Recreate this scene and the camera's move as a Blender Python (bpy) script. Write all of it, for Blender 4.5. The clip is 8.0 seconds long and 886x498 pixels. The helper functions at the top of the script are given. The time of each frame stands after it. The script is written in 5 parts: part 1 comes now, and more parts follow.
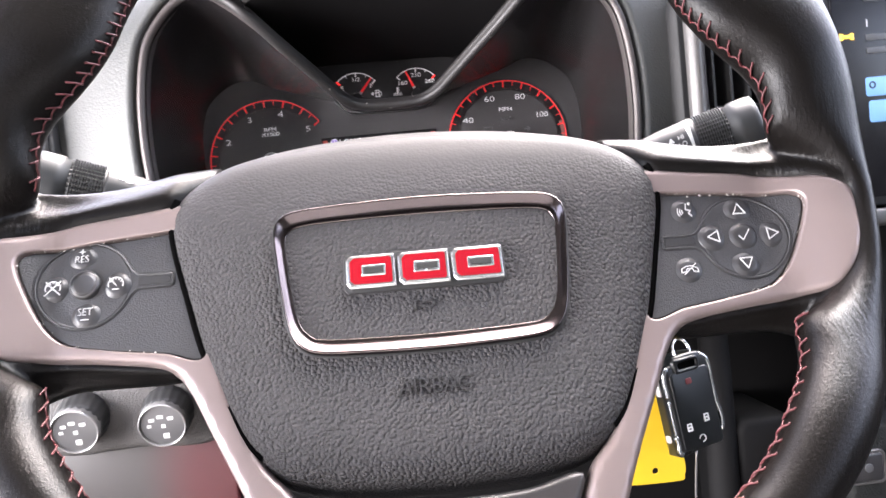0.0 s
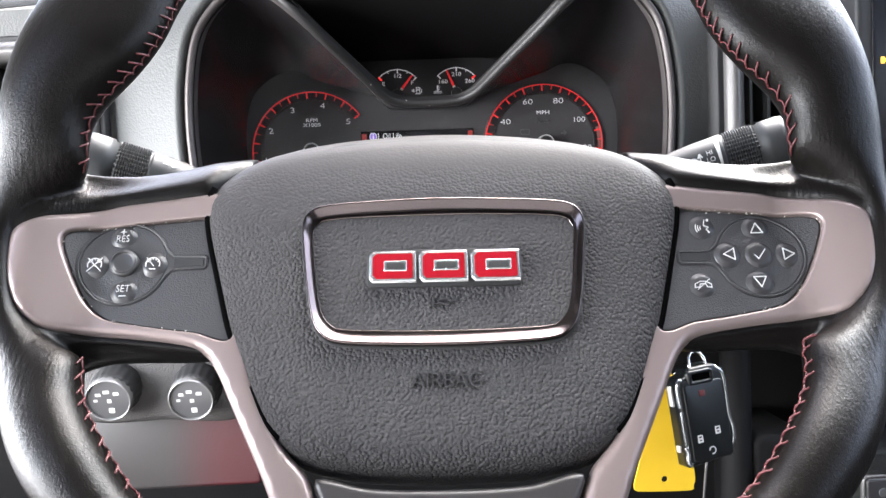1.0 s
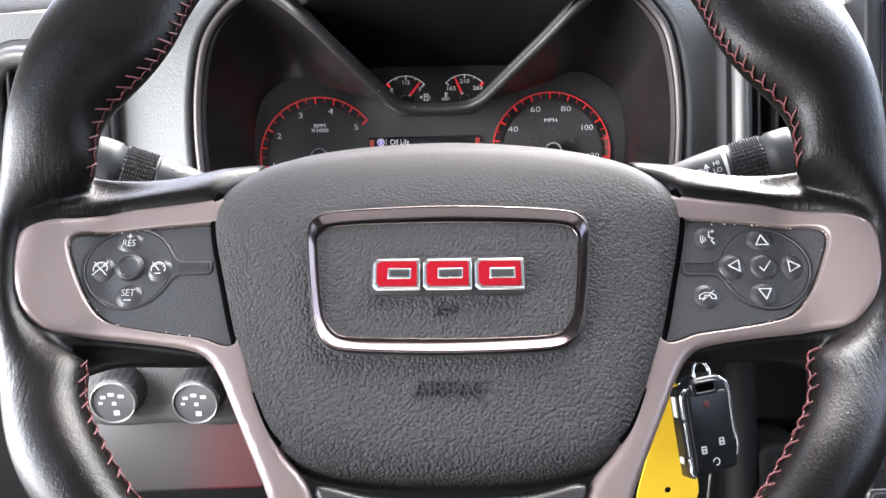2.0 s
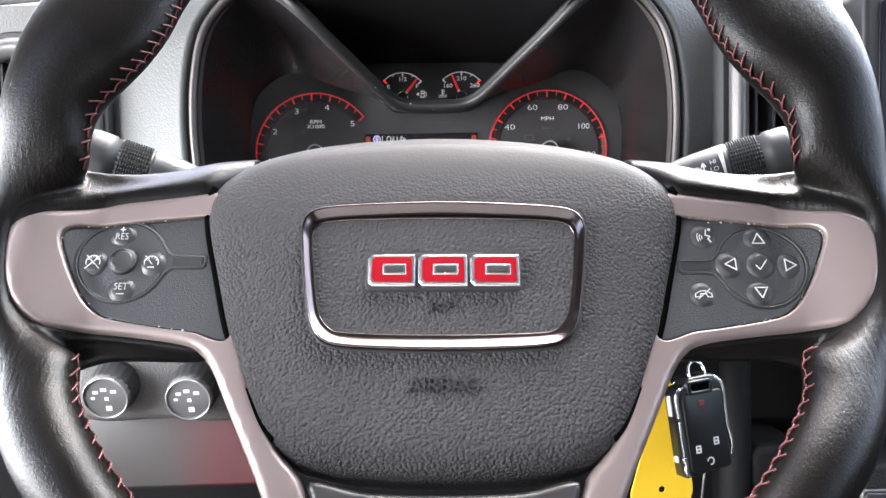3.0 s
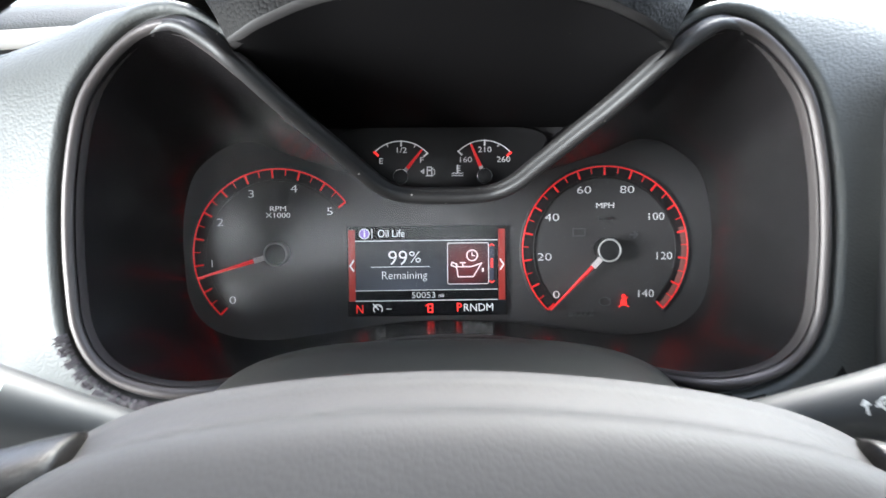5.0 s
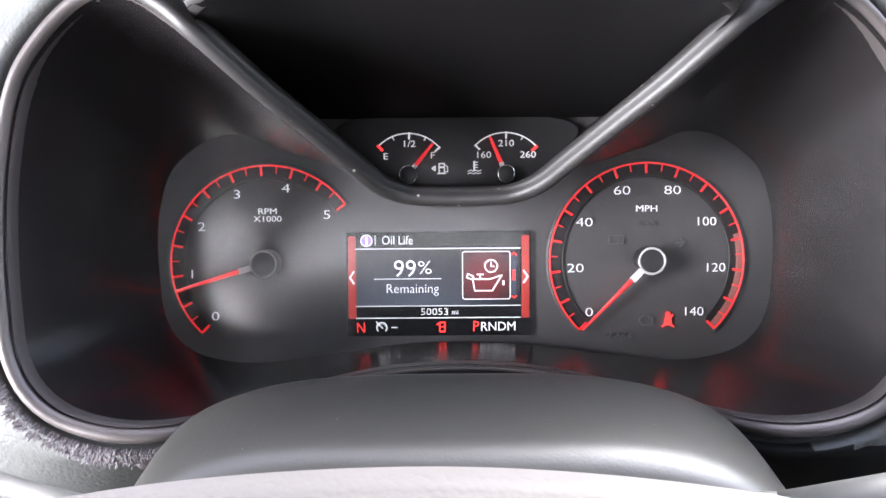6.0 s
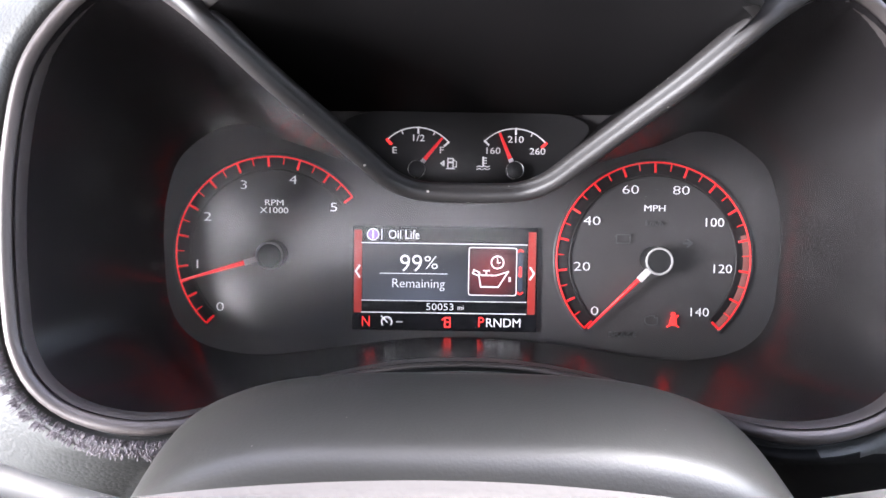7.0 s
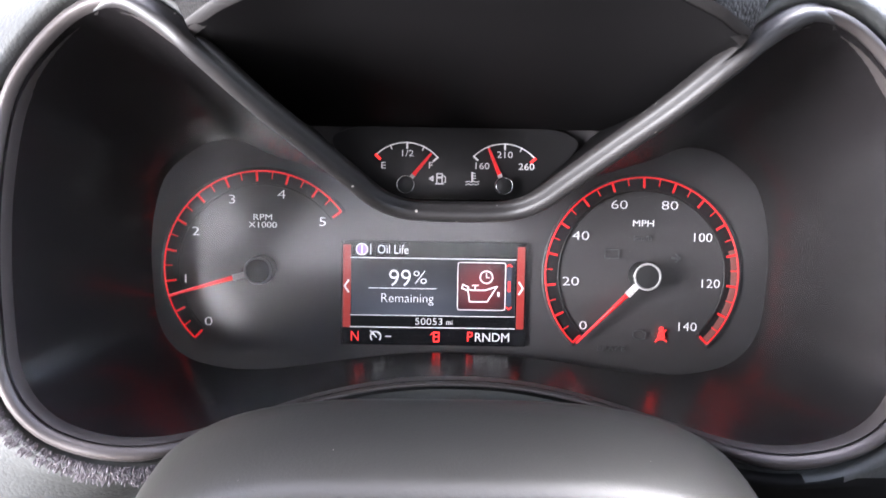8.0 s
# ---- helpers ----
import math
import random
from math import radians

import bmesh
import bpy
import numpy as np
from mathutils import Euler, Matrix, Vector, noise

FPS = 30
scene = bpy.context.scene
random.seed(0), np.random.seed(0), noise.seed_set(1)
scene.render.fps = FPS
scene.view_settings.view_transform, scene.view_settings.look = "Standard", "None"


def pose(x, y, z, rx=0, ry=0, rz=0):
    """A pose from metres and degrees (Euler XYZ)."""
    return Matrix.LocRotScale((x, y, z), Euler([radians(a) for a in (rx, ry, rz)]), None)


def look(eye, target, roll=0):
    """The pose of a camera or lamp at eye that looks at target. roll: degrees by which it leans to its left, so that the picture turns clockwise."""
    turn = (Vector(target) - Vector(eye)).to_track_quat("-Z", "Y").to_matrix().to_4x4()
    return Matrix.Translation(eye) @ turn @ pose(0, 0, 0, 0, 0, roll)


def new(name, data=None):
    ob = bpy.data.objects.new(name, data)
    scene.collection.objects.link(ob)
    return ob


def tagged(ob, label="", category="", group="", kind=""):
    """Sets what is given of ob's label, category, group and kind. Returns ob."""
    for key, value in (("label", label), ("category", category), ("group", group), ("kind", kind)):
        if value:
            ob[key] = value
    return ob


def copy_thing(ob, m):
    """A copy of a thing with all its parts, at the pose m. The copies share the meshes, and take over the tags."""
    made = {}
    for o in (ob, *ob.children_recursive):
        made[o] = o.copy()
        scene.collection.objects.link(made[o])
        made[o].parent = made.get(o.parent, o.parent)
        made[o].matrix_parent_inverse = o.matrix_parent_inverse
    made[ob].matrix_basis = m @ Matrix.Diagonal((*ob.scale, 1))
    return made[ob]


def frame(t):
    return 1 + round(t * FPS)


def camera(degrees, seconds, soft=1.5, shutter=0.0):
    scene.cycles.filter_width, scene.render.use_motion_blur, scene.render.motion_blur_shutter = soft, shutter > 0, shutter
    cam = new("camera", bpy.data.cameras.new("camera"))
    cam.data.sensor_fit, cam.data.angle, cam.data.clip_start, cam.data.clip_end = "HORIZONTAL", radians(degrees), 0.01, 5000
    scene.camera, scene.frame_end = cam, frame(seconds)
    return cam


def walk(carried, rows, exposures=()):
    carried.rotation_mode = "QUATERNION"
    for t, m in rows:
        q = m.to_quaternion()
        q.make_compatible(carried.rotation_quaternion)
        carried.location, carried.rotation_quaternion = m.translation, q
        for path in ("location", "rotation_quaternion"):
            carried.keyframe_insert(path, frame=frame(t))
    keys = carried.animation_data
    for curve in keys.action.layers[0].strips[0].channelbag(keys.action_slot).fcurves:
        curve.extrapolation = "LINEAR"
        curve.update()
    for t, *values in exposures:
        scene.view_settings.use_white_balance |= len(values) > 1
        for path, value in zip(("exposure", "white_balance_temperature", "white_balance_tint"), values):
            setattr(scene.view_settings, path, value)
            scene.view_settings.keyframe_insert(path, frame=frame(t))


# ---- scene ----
# seconds, eye x y z (metres, origin at the middle of the dials), heading, pitch, roll (degrees)
cam = camera(58.66, 8.0, soft=1.5, shutter=0.5)
PATH = [
    (0, -0.02898, -0.70573, -0.05352, -5.288, -3.041, -5.618),
    (0.2, -0.02547, -0.71344, -0.05182, -4.262, -3.023, -4.447),
    (0.5, -0.02306, -0.71999, -0.05190, -3.178, -3.119, -3.290),
    (1, -0.02239, -0.71875, -0.05052, -2.488, -3.311, -2.263),
    (1.5, -0.02091, -0.71921, -0.04873, -2.009, -2.929, -1.914),
    (3, -0.02079, -0.71728, -0.05066, -2.257, -2.999, -1.108),
    (3.5, -0.02073, -0.71582, -0.04984, -2.399, -3.126, -1.156),
    (3.7, -0.02019, -0.71543, -0.04898, -2.382, -3.011, -1.033),
    (3.8, -0.01922, -0.71210, -0.04542, -2.376, -2.893, -1.055),
    (3.9, -0.01900, -0.70101, -0.03632, -2.477, -2.697, -1.076),
    (4, -0.02012, -0.68239, -0.02502, -2.540, -2.456, -0.947),
    (4.1, -0.02183, -0.65998, -0.01355, -2.532, -2.306, -0.965),
    (4.2, -0.02277, -0.63961, -0.00399, -2.592, -2.101, -0.963),
    (4.3, -0.02195, -0.61782, 0.00241, -2.658, -2.091, -0.830),
    (4.4, -0.02198, -0.59442, 0.00538, -2.918, -1.982, -0.772),
    (4.5, -0.02333, -0.57534, 0.01091, -3.310, -2.117, -0.611),
    (4.6, -0.02139, -0.55995, 0.01620, -3.383, -2.326, -0.645),
    (4.7, -0.01751, -0.54515, 0.01818, -2.832, -2.258, -0.664),
    (5.8, -0.01608, -0.44056, 0.03195, -0.888, -3.036, -0.557),
    (6, -0.00822, -0.43644, 0.02396, -0.037, -2.251, -0.435),
    (6.5, -0.01584, -0.44085, 0.02902, -0.290, -2.971, 0.500),
    (7, -0.01372, -0.43479, 0.02777, -0.279, -3.109, 0.875),
    (7.5, -0.01027, -0.43149, 0.02884, -0.350, -3.316, 0.733),
    (8, -0.01216, -0.43392, 0.04181, -0.859, -3.882, 0.980),
]


def aimed(x, y, z, yaw, pitch, roll):
    return pose(x, y, z, 0, 0, yaw) @ pose(0, 0, 0, 90 + pitch) @ pose(0, 0, 0, 0, 0, roll)


walk(cam, [(t, aimed(*p)) for t, *p in PATH], [(0, 4.5, 6700, 18), (0.5, 4.3, 6600, 14), (1.0, 4.20, 6450, 12), (3.7, 4.20, 6450, 12), (4.3, 4.1, 6250, 2), (4.7, 4.15, 6250, 3), (5.8, 5.10, 6400, 14), (8.0, 5.0, 6400, 17)])

# ---- light: overcast daylight through the windscreen, the open driver's door and the side glass ----
world = bpy.data.worlds.new("sky")
scene.world = world
world.use_nodes = True
wn = world.node_tree
sky = wn.nodes.new("ShaderNodeTexSky")
sky.sky_type = "NISHITA"
sky.sun_disc = False
sky.sun_elevation = radians(64)
sky.sun_rotation = radians(27)
sky.air_density, sky.dust_density = 1.0, 4.0
grey = wn.nodes.new("ShaderNodeHueSaturation")
grey.inputs["Saturation"].default_value = 0.75
wn.links.new(sky.outputs[0], grey.inputs["Color"])
wn.links.new(grey.outputs[0], wn.nodes["Background"].inputs[0])
wn.nodes["Background"].inputs[1].default_value = 0.108
sun = new("sun", bpy.data.lights.new("sun", "SUN"))
sun.data.energy, sun.data.angle, sun.data.color = 0.75, radians(50), (0.92, 1.0, 1.0)
sun.matrix_world = look((1.1, 0.8, 1.9), (0, 0, 0))
scene.view_settings.exposure = 3.6
# daylight in the opening of the driver's door
doorlight = new("door_daylight", bpy.data.lights.new("door_daylight", "AREA"))
doorlight.data.shape, doorlight.data.size, doorlight.data.size_y = "RECTANGLE", 0.80, 0.38
doorlight.data.energy, doorlight.data.color = 2.2, (0.97, 0.99, 1.01)
doorlight.matrix_world = look((-0.79, -0.54, -0.05), (0.0, -0.42, -0.09))


# ---- materials ----
def material(name, color, rough=0.5, metal=0.0, spec=0.5, coat=0.0, vary=0.0, vary_scale=40.0, bump=0.0, bump_scale=400.0, kind="noise", emit=0.0, rough_vary=0.0, fine=0.0, dust=0.0, smooth_above=None):
    m = bpy.data.materials.new(name)
    m.use_nodes = True
    n, l = m.node_tree.nodes, m.node_tree.links
    b = n["Principled BSDF"]
    b.inputs["Base Color"].default_value = (*color, 1)
    b.inputs["Roughness"].default_value = rough
    b.inputs["Metallic"].default_value = metal
    b.inputs["Specular IOR Level"].default_value = spec
    b.inputs["Coat Weight"].default_value = coat
    b.inputs["Coat Roughness"].default_value = 0.08
    if emit:
        b.inputs["Emission Color"].default_value = (*color, 1)
        b.inputs["Emission Strength"].default_value = emit
    tc = n.new("ShaderNodeTexCoord")
    if vary or rough_vary or dust:
        no = n.new("ShaderNodeTexNoise")
        no.inputs["Scale"].default_value = vary_scale
        no.inputs["Detail"].default_value = 6
        l.new(tc.outputs["Object"], no.inputs["Vector"])
        if vary:
            mix = n.new("ShaderNodeMix")
            mix.data_type = "RGBA"
            mix.inputs[6].default_value = (*[c * (1 - vary) for c in color], 1)
            mix.inputs[7].default_value = (*[min(1, c * (1 + vary)) for c in color], 1)
            l.new(no.outputs[0], mix.inputs[0])
            last = mix.outputs[2]
            if dust:
                sp = n.new("ShaderNodeTexVoronoi")
                sp.inputs["Scale"].default_value = 260
                l.new(tc.outputs["Object"], sp.inputs["Vector"])
                lt = n.new("ShaderNodeMath")
                lt.operation = "LESS_THAN"
                lt.inputs[1].default_value = dust
                l.new(sp.outputs["Distance"], lt.inputs[0])
                keep = n.new("ShaderNodeMath")
                keep.operation = "GREATER_THAN"
                keep.inputs[1].default_value = 0.83
                l.new(sp.outputs["Color"], keep.inputs[0])
                both = n.new("ShaderNodeMath")
                both.operation = "MULTIPLY"
                l.new(lt.outputs[0], both.inputs[0])
                l.new(keep.outputs[0], both.inputs[1])
                dm = n.new("ShaderNodeMix")
                dm.data_type = "RGBA"
                dm.inputs[7].default_value = (0.35, 0.33, 0.3, 1)
                l.new(both.outputs[0], dm.inputs[0])
                l.new(last, dm.inputs[6])
                last = dm.outputs[2]
            l.new(last, b.inputs["Base Color"])
        if rough_vary:
            mr = n.new("ShaderNodeMapRange")
            mr.inputs[3].default_value, mr.inputs[4].default_value = max(0.02, rough - rough_vary), min(1, rough + rough_vary)
            l.new(no.outputs[0], mr.inputs[0])
            l.new(mr.outputs[0], b.inputs["Roughness"])
    if bump:
        bp = n.new("ShaderNodeBump")
        bp.inputs["Strength"].default_value = bump
        bp.inputs["Distance"].default_value = 0.0006
        if kind == "leather":
            warp = n.new("ShaderNodeTexNoise")
            warp.inputs["Scale"].default_value = bump_scale * 0.35
            l.new(tc.outputs["Object"], warp.inputs["Vector"])
            add = n.new("ShaderNodeMix")
            add.data_type = "VECTOR"
            add.inputs[0].default_value = 0.0011 * 400 / bump_scale
            l.new(tc.outputs["Object"], add.inputs[4])
            l.new(warp.outputs["Color"], add.inputs[5])
            v = n.new("ShaderNodeTexVoronoi")
            v.feature = "F1"
            v.inputs["Scale"].default_value = bump_scale
            l.new(add.outputs[1], v.inputs["Vector"])
            inv = n.new("ShaderNodeMapRange")
            inv.interpolation_type = "SMOOTHSTEP"
            inv.inputs[1].default_value, inv.inputs[2].default_value = 0.25, 0.85
            inv.inputs[3].default_value, inv.inputs[4].default_value = 1.0, 0.0
            l.new(v.outputs["Distance"], inv.inputs[0])
            l.new(inv.outputs[0], bp.inputs["Height"])
        elif kind == "creases":
            w = n.new("ShaderNodeTexNoise")
            w.inputs["Scale"].default_value = bump_scale
            w.inputs["Detail"].default_value = 8
            w.inputs["Distortion"].default_value = 1.2
            mp = n.new("ShaderNodeMapping")
            mp.inputs["Scale"].default_value = (1.0, 1.0, 0.8)
            l.new(tc.outputs["Object"], mp.inputs["Vector"])
            l.new(mp.outputs[0], w.inputs["Vector"])
            # wrinkles gathered where the rim turns into the spokes
            ab = n.new("ShaderNodeVectorMath")
            ab.operation = "ABSOLUTE"
            l.new(tc.outputs["Object"], ab.inputs[0])
            fold = n.new("ShaderNodeTexNoise")
            fold.inputs["Scale"].default_value = 480
            fold.inputs["Detail"].default_value = 3
            turn_map = n.new("ShaderNodeMapping")
            turn_map.inputs["Rotation"].default_value = (0, radians(38), 0)
            turn_map.inputs["Scale"].default_value = (1.0, 0.3, 0.22)
            l.new(ab.outputs[0], turn_map.inputs["Vector"])
            l.new(turn_map.outputs[0], fold.inputs["Vector"])
            total = w.outputs[0]
            for spot in ((0.166, 0.0, 0.048), (0.158, 0.0, 0.045)):
                far = n.new("ShaderNodeVectorMath")
                far.operation = "DISTANCE"
                far.inputs[1].default_value = spot
                l.new(ab.outputs[0], far.inputs[0])
                near = n.new("ShaderNodeMapRange")
                near.inputs[1].default_value, near.inputs[2].default_value = 0.014, 0.036
                near.inputs[3].default_value, near.inputs[4].default_value = 1.2, 0.0
                l.new(far.outputs["Value"], near.inputs[0])
                mad = n.new("ShaderNodeMath")
                mad.operation = "MULTIPLY_ADD"
                l.new(fold.outputs[0], mad.inputs[0])
                l.new(near.outputs[0], mad.inputs[1])
                l.new(total, mad.inputs[2])
                total = mad.outputs[0]
            l.new(total, bp.inputs["Height"])
        else:
            w = n.new("ShaderNodeTexNoise")
            w.inputs["Scale"].default_value = bump_scale
            w.inputs["Detail"].default_value = 3
            l.new(tc.outputs["Object"], w.inputs["Vector"])
            l.new(w.outputs[0], bp.inputs["Height"])
        if smooth_above is not None:  # the grain fades out on the rolled upper edge
            sx = n.new("ShaderNodeSeparateXYZ")
            l.new(tc.outputs["Object"], sx.inputs[0])
            fade = n.new("ShaderNodeMapRange")
            fade.inputs[1].default_value, fade.inputs[2].default_value = smooth_above - 0.034, smooth_above + 0.010
            fade.inputs[3].default_value, fade.inputs[4].default_value = bump, bump * 0.06
            l.new(sx.outputs[2], fade.inputs[0])
            l.new(fade.outputs[0], bp.inputs["Strength"])
        l.new(bp.outputs[0], b.inputs["Normal"])
    return m


M_HUB = material("grained_black_vinyl", (0.041, 0.0394, 0.0398), 0.54, spec=0.08, bump=1.0, bump_scale=700, kind="leather", vary=0.12, vary_scale=30, smooth_above=0.043)
M_RIM = material("worn_black_leather", (0.0046, 0.0039, 0.0035), 0.31, spec=0.16, bump=0.34, bump_scale=900, kind="creases", vary=0.2, vary_scale=60, rough_vary=0.06, dust=0.04)
M_TRIM = material("satin_bronze_paint", (0.228, 0.180, 0.169), 0.36, metal=0.5, vary=0.06, vary_scale=25, bump=0.04, bump_scale=2500, rough_vary=0.05)
M_PAD = material("matt_black_plastic", (0.026, 0.0255, 0.0262), 0.45, vary=0.1, vary_scale=80, bump=0.22, bump_scale=1500, kind="leather")
M_LOWER = material("dark_grey_spoke_plastic", (0.026, 0.0235, 0.023), 0.38, vary=0.08, vary_scale=60)
M_BUTTON = material("soft_black_button", (0.024, 0.0232, 0.0238), 0.42, vary=0.1, vary_scale=120)
M_ICON = material("white_print", (0.50, 0.50, 0.485), 0.5)
M_CHROME = material("dark_chrome", (0.125, 0.104, 0.101), 0.17, metal=1.0, rough_vary=0.04, vary=0.05)
M_SILVER = material("bright_chrome", (0.85, 0.85, 0.85), 0.08, metal=1.0)
M_EMBLEMEDGE = material("emblem_chrome", (0.80, 0.80, 0.80), 0.26, metal=1.0, rough_vary=0.05)
M_RED = material("red_enamel", (0.21, 0.004, 0.010), 0.25, coat=0.3, vary=0.05)
M_THREAD = material("red_thread", (0.085, 0.016, 0.018), 0.6, vary=0.6, vary_scale=120)
M_SEAM = material("dark_seam", (0.008, 0.008, 0.008), 0.6)
M_GAP = material("open_gap", (0.002, 0.002, 0.002), 1.0, spec=0.0)
M_CRUMB = material("pale_dust", (0.5, 0.47, 0.43), 0.9)
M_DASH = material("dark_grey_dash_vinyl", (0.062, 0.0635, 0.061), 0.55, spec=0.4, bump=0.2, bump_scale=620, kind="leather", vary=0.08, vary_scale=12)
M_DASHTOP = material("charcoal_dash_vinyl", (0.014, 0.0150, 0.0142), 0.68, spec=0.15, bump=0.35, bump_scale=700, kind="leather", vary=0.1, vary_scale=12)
M_HOOD = material("black_hood_vinyl", (0.0065, 0.0059, 0.0056), 0.6, spec=0.09, bump=0.3, bump_scale=600, kind="leather", vary=0.1)
M_CAVITY = material("black_cluster_plastic", (0.0125, 0.0112, 0.0116), 0.22, spec=0.35, vary=0.1, vary_scale=30, dust=0.035)
M_POCKET = material("matt_pocket_plastic", (0.0068, 0.0063, 0.0066), 0.55, spec=0.13, vary=0.1, vary_scale=30, dust=0.03)
M_DIAL = material("dial_face_print", (0.070, 0.067, 0.069), 0.26, vary=0.08, vary_scale=20, dust=0.02)
M_SMALLDIAL = material("small_dial_print", (0.028, 0.027, 0.028), 0.32, vary=0.08, vary_scale=20, dust=0.02)
M_DIALDARK = material("dial_band_print", (0.010, 0.010, 0.011), 0.35)
M_BEZEL = material("satin_grey_bezel", (0.076, 0.066, 0.0635), 0.45, metal=0.45, vary=0.06, bump=0.05, bump_scale=1500)
M_LIP = material("dusty_black_lip", (0.022, 0.020, 0.0197), 0.5, vary=0.3, vary_scale=90, bump=0.06, bump_scale=900, dust=0.16)
M_VIOLET = material("lit_violet", (0.22, 0.14, 0.46), 0.4, emit=0.05)
M_RUBBER = material("black_rubber", (0.014, 0.014, 0.014), 0.55, vary=0.1)
M_SHROUD = material("column_shroud_plastic", (0.024, 0.0231, 0.0209), 0.40, spec=0.28, vary=0.12, vary_scale=25, bump=0.12, bump_scale=900, dust=0.05)
M_STALK = material("stalk_plastic", (0.026, 0.027, 0.0275), 0.50, spec=0.34, vary=0.1)
M_GLOWRED = material("lit_red", (1.0, 0.035, 0.03), 0.4, emit=0.06)
M_GLOWTICK = material("lit_red_tick", (0.80, 0.02, 0.022), 0.4, emit=0.022)
M_GLOWWHITE = material("lit_white", (0.70, 0.70, 0.72), 0.4, emit=0.022)
M_DIM = material("unlit_print", (0.075, 0.077, 0.08), 0.4)
M_SCREEN = material("lit_black_screen", (0.006, 0.006, 0.008), 0.25)
M_BLUEGLOW = material("lit_blue_grey", (0.020, 0.029, 0.047), 0.4, emit=0.06)
M_REDBAR = material("lit_red_bar", (0.27, 0.023, 0.018), 0.4, emit=0.025)
M_REDZONE = material("red_zone_print", (0.20, 0.085, 0.075), 0.4, emit=0.01)
M_NEEDLE = material("lit_needle", (0.90, 0.03, 0.035), 0.35, emit=0.018)
M_NEEDLEHUB = material("needle_cap", (0.02, 0.02, 0.021), 0.3)
M_CAPRING = material("needle_cap_ring", (0.40, 0.39, 0.39), 0.3)
M_PALE = material("needle_root", (0.7, 0.66, 0.66), 0.4)
M_YELLOW = material("yellow_tag_card", (0.60, 0.385, 0.012), 0.5, vary=0.05, vary_scale=60)
M_KNOBRIM = material("pale_knob_rim", (0.27, 0.265, 0.26), 0.25, metal=0.5)
M_KNOBFACE = material("grey_knob_face", (0.062, 0.061, 0.062), 0.3)
M_RAIL = material("worn_dark_chrome", (0.42, 0.44, 0.45), 0.24, metal=1.0, vary=0.2, vary_scale=200)
M_PALECLIP = material("pale_worn_metal", (0.62, 0.60, 0.58), 0.4, metal=0.4)
M_FOB = material("gloss_black_fob", (0.006, 0.007, 0.0075), 0.28, spec=0.35, vary=0.15)
M_PANEL = material("knob_panel_plastic", (0.046, 0.043, 0.041), 0.5, spec=0.3, bump=0.4, bump_scale=800, kind="leather", vary=0.06)


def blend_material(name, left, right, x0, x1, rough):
    """A panel colour that runs from one tone to another along x, for a painted-in reflection."""
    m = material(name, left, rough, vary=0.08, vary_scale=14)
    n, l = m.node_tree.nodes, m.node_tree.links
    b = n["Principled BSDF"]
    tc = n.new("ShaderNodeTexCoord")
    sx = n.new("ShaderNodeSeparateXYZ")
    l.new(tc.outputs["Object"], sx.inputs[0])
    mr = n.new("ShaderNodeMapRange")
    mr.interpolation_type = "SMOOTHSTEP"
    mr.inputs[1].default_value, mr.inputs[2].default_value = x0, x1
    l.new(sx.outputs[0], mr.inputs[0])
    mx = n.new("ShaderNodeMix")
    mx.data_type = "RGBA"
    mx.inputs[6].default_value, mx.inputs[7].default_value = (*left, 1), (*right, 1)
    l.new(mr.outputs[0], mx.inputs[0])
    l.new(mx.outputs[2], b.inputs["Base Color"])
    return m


# the red end is a reflection painted into the trim's colour
M_REDREFLECT = blend_material("brown_panel_red_reflection", (0.021, 0.0178, 0.0168), (0.050, 0.0052, 0.0075), -0.215, -0.165, 0.42)
M_SATIN = material("satin_silver", (0.115, 0.110, 0.107), 0.42, metal=0.5, vary=0.05, bump=0.03, bump_scale=1500)
M_FELT = material("mauve_grey_felt", (0.115, 0.100, 0.108), 0.9, vary=0.25, vary_scale=400)
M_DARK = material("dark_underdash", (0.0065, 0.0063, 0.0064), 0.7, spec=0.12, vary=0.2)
M_LINER = material("dark_headliner", (0.04, 0.039, 0.038), 0.9, vary=0.06, bump=0.2, bump_scale=500)
M_PILLAR = material("pale_pillar_trim", (0.38, 0.37, 0.35), 0.7, vary=0.06)
M_SEAT = material("grey_seat_cloth", (0.07, 0.067, 0.065), 0.85, vary=0.2, bump=0.3, bump_scale=600)
M_CARPET = material("dark_carpet", (0.025, 0.024, 0.023), 0.95, vary=0.3, vary_scale=200)
M_PIPING = material("pink_seam_thread", (0.30, 0.12, 0.11), 0.7, vary=0.2, vary_scale=300)
M_DASHPALE = material("grey_dash_edge_vinyl", (0.040, 0.0405, 0.039), 0.6, spec=0.25, bump=0.25, bump_scale=620, kind="leather", vary=0.08, vary_scale=12)
M_BEIGE = material("pale_dash_strip", (0.085, 0.076, 0.055), 0.5, vary=0.06)
M_REDPAINT = material("red_body_paint", (0.35, 0.03, 0.03), 0.3, coat=0.5, vary=0.05)
M_GROUND = material("pale_concrete", (0.42, 0.41, 0.39), 0.9, vary=0.15, vary_scale=2.0, bump=0.2, bump_scale=60)
M_SCREENBLUE = material("lit_blue_key", (0.10, 0.22, 0.42), 0.4, emit=0.08)
M_AMBER = material("lit_amber", (0.9, 0.5, 0.05), 0.4, emit=0.08)


# ---- shape helpers ----
def thing(name, label, category, m=None, group="", kind=""):
    ob = new(name)
    ob.empty_display_size = 0.01
    if m is not None:
        ob.matrix_world = m
    return tagged(ob, label, category, group, kind)


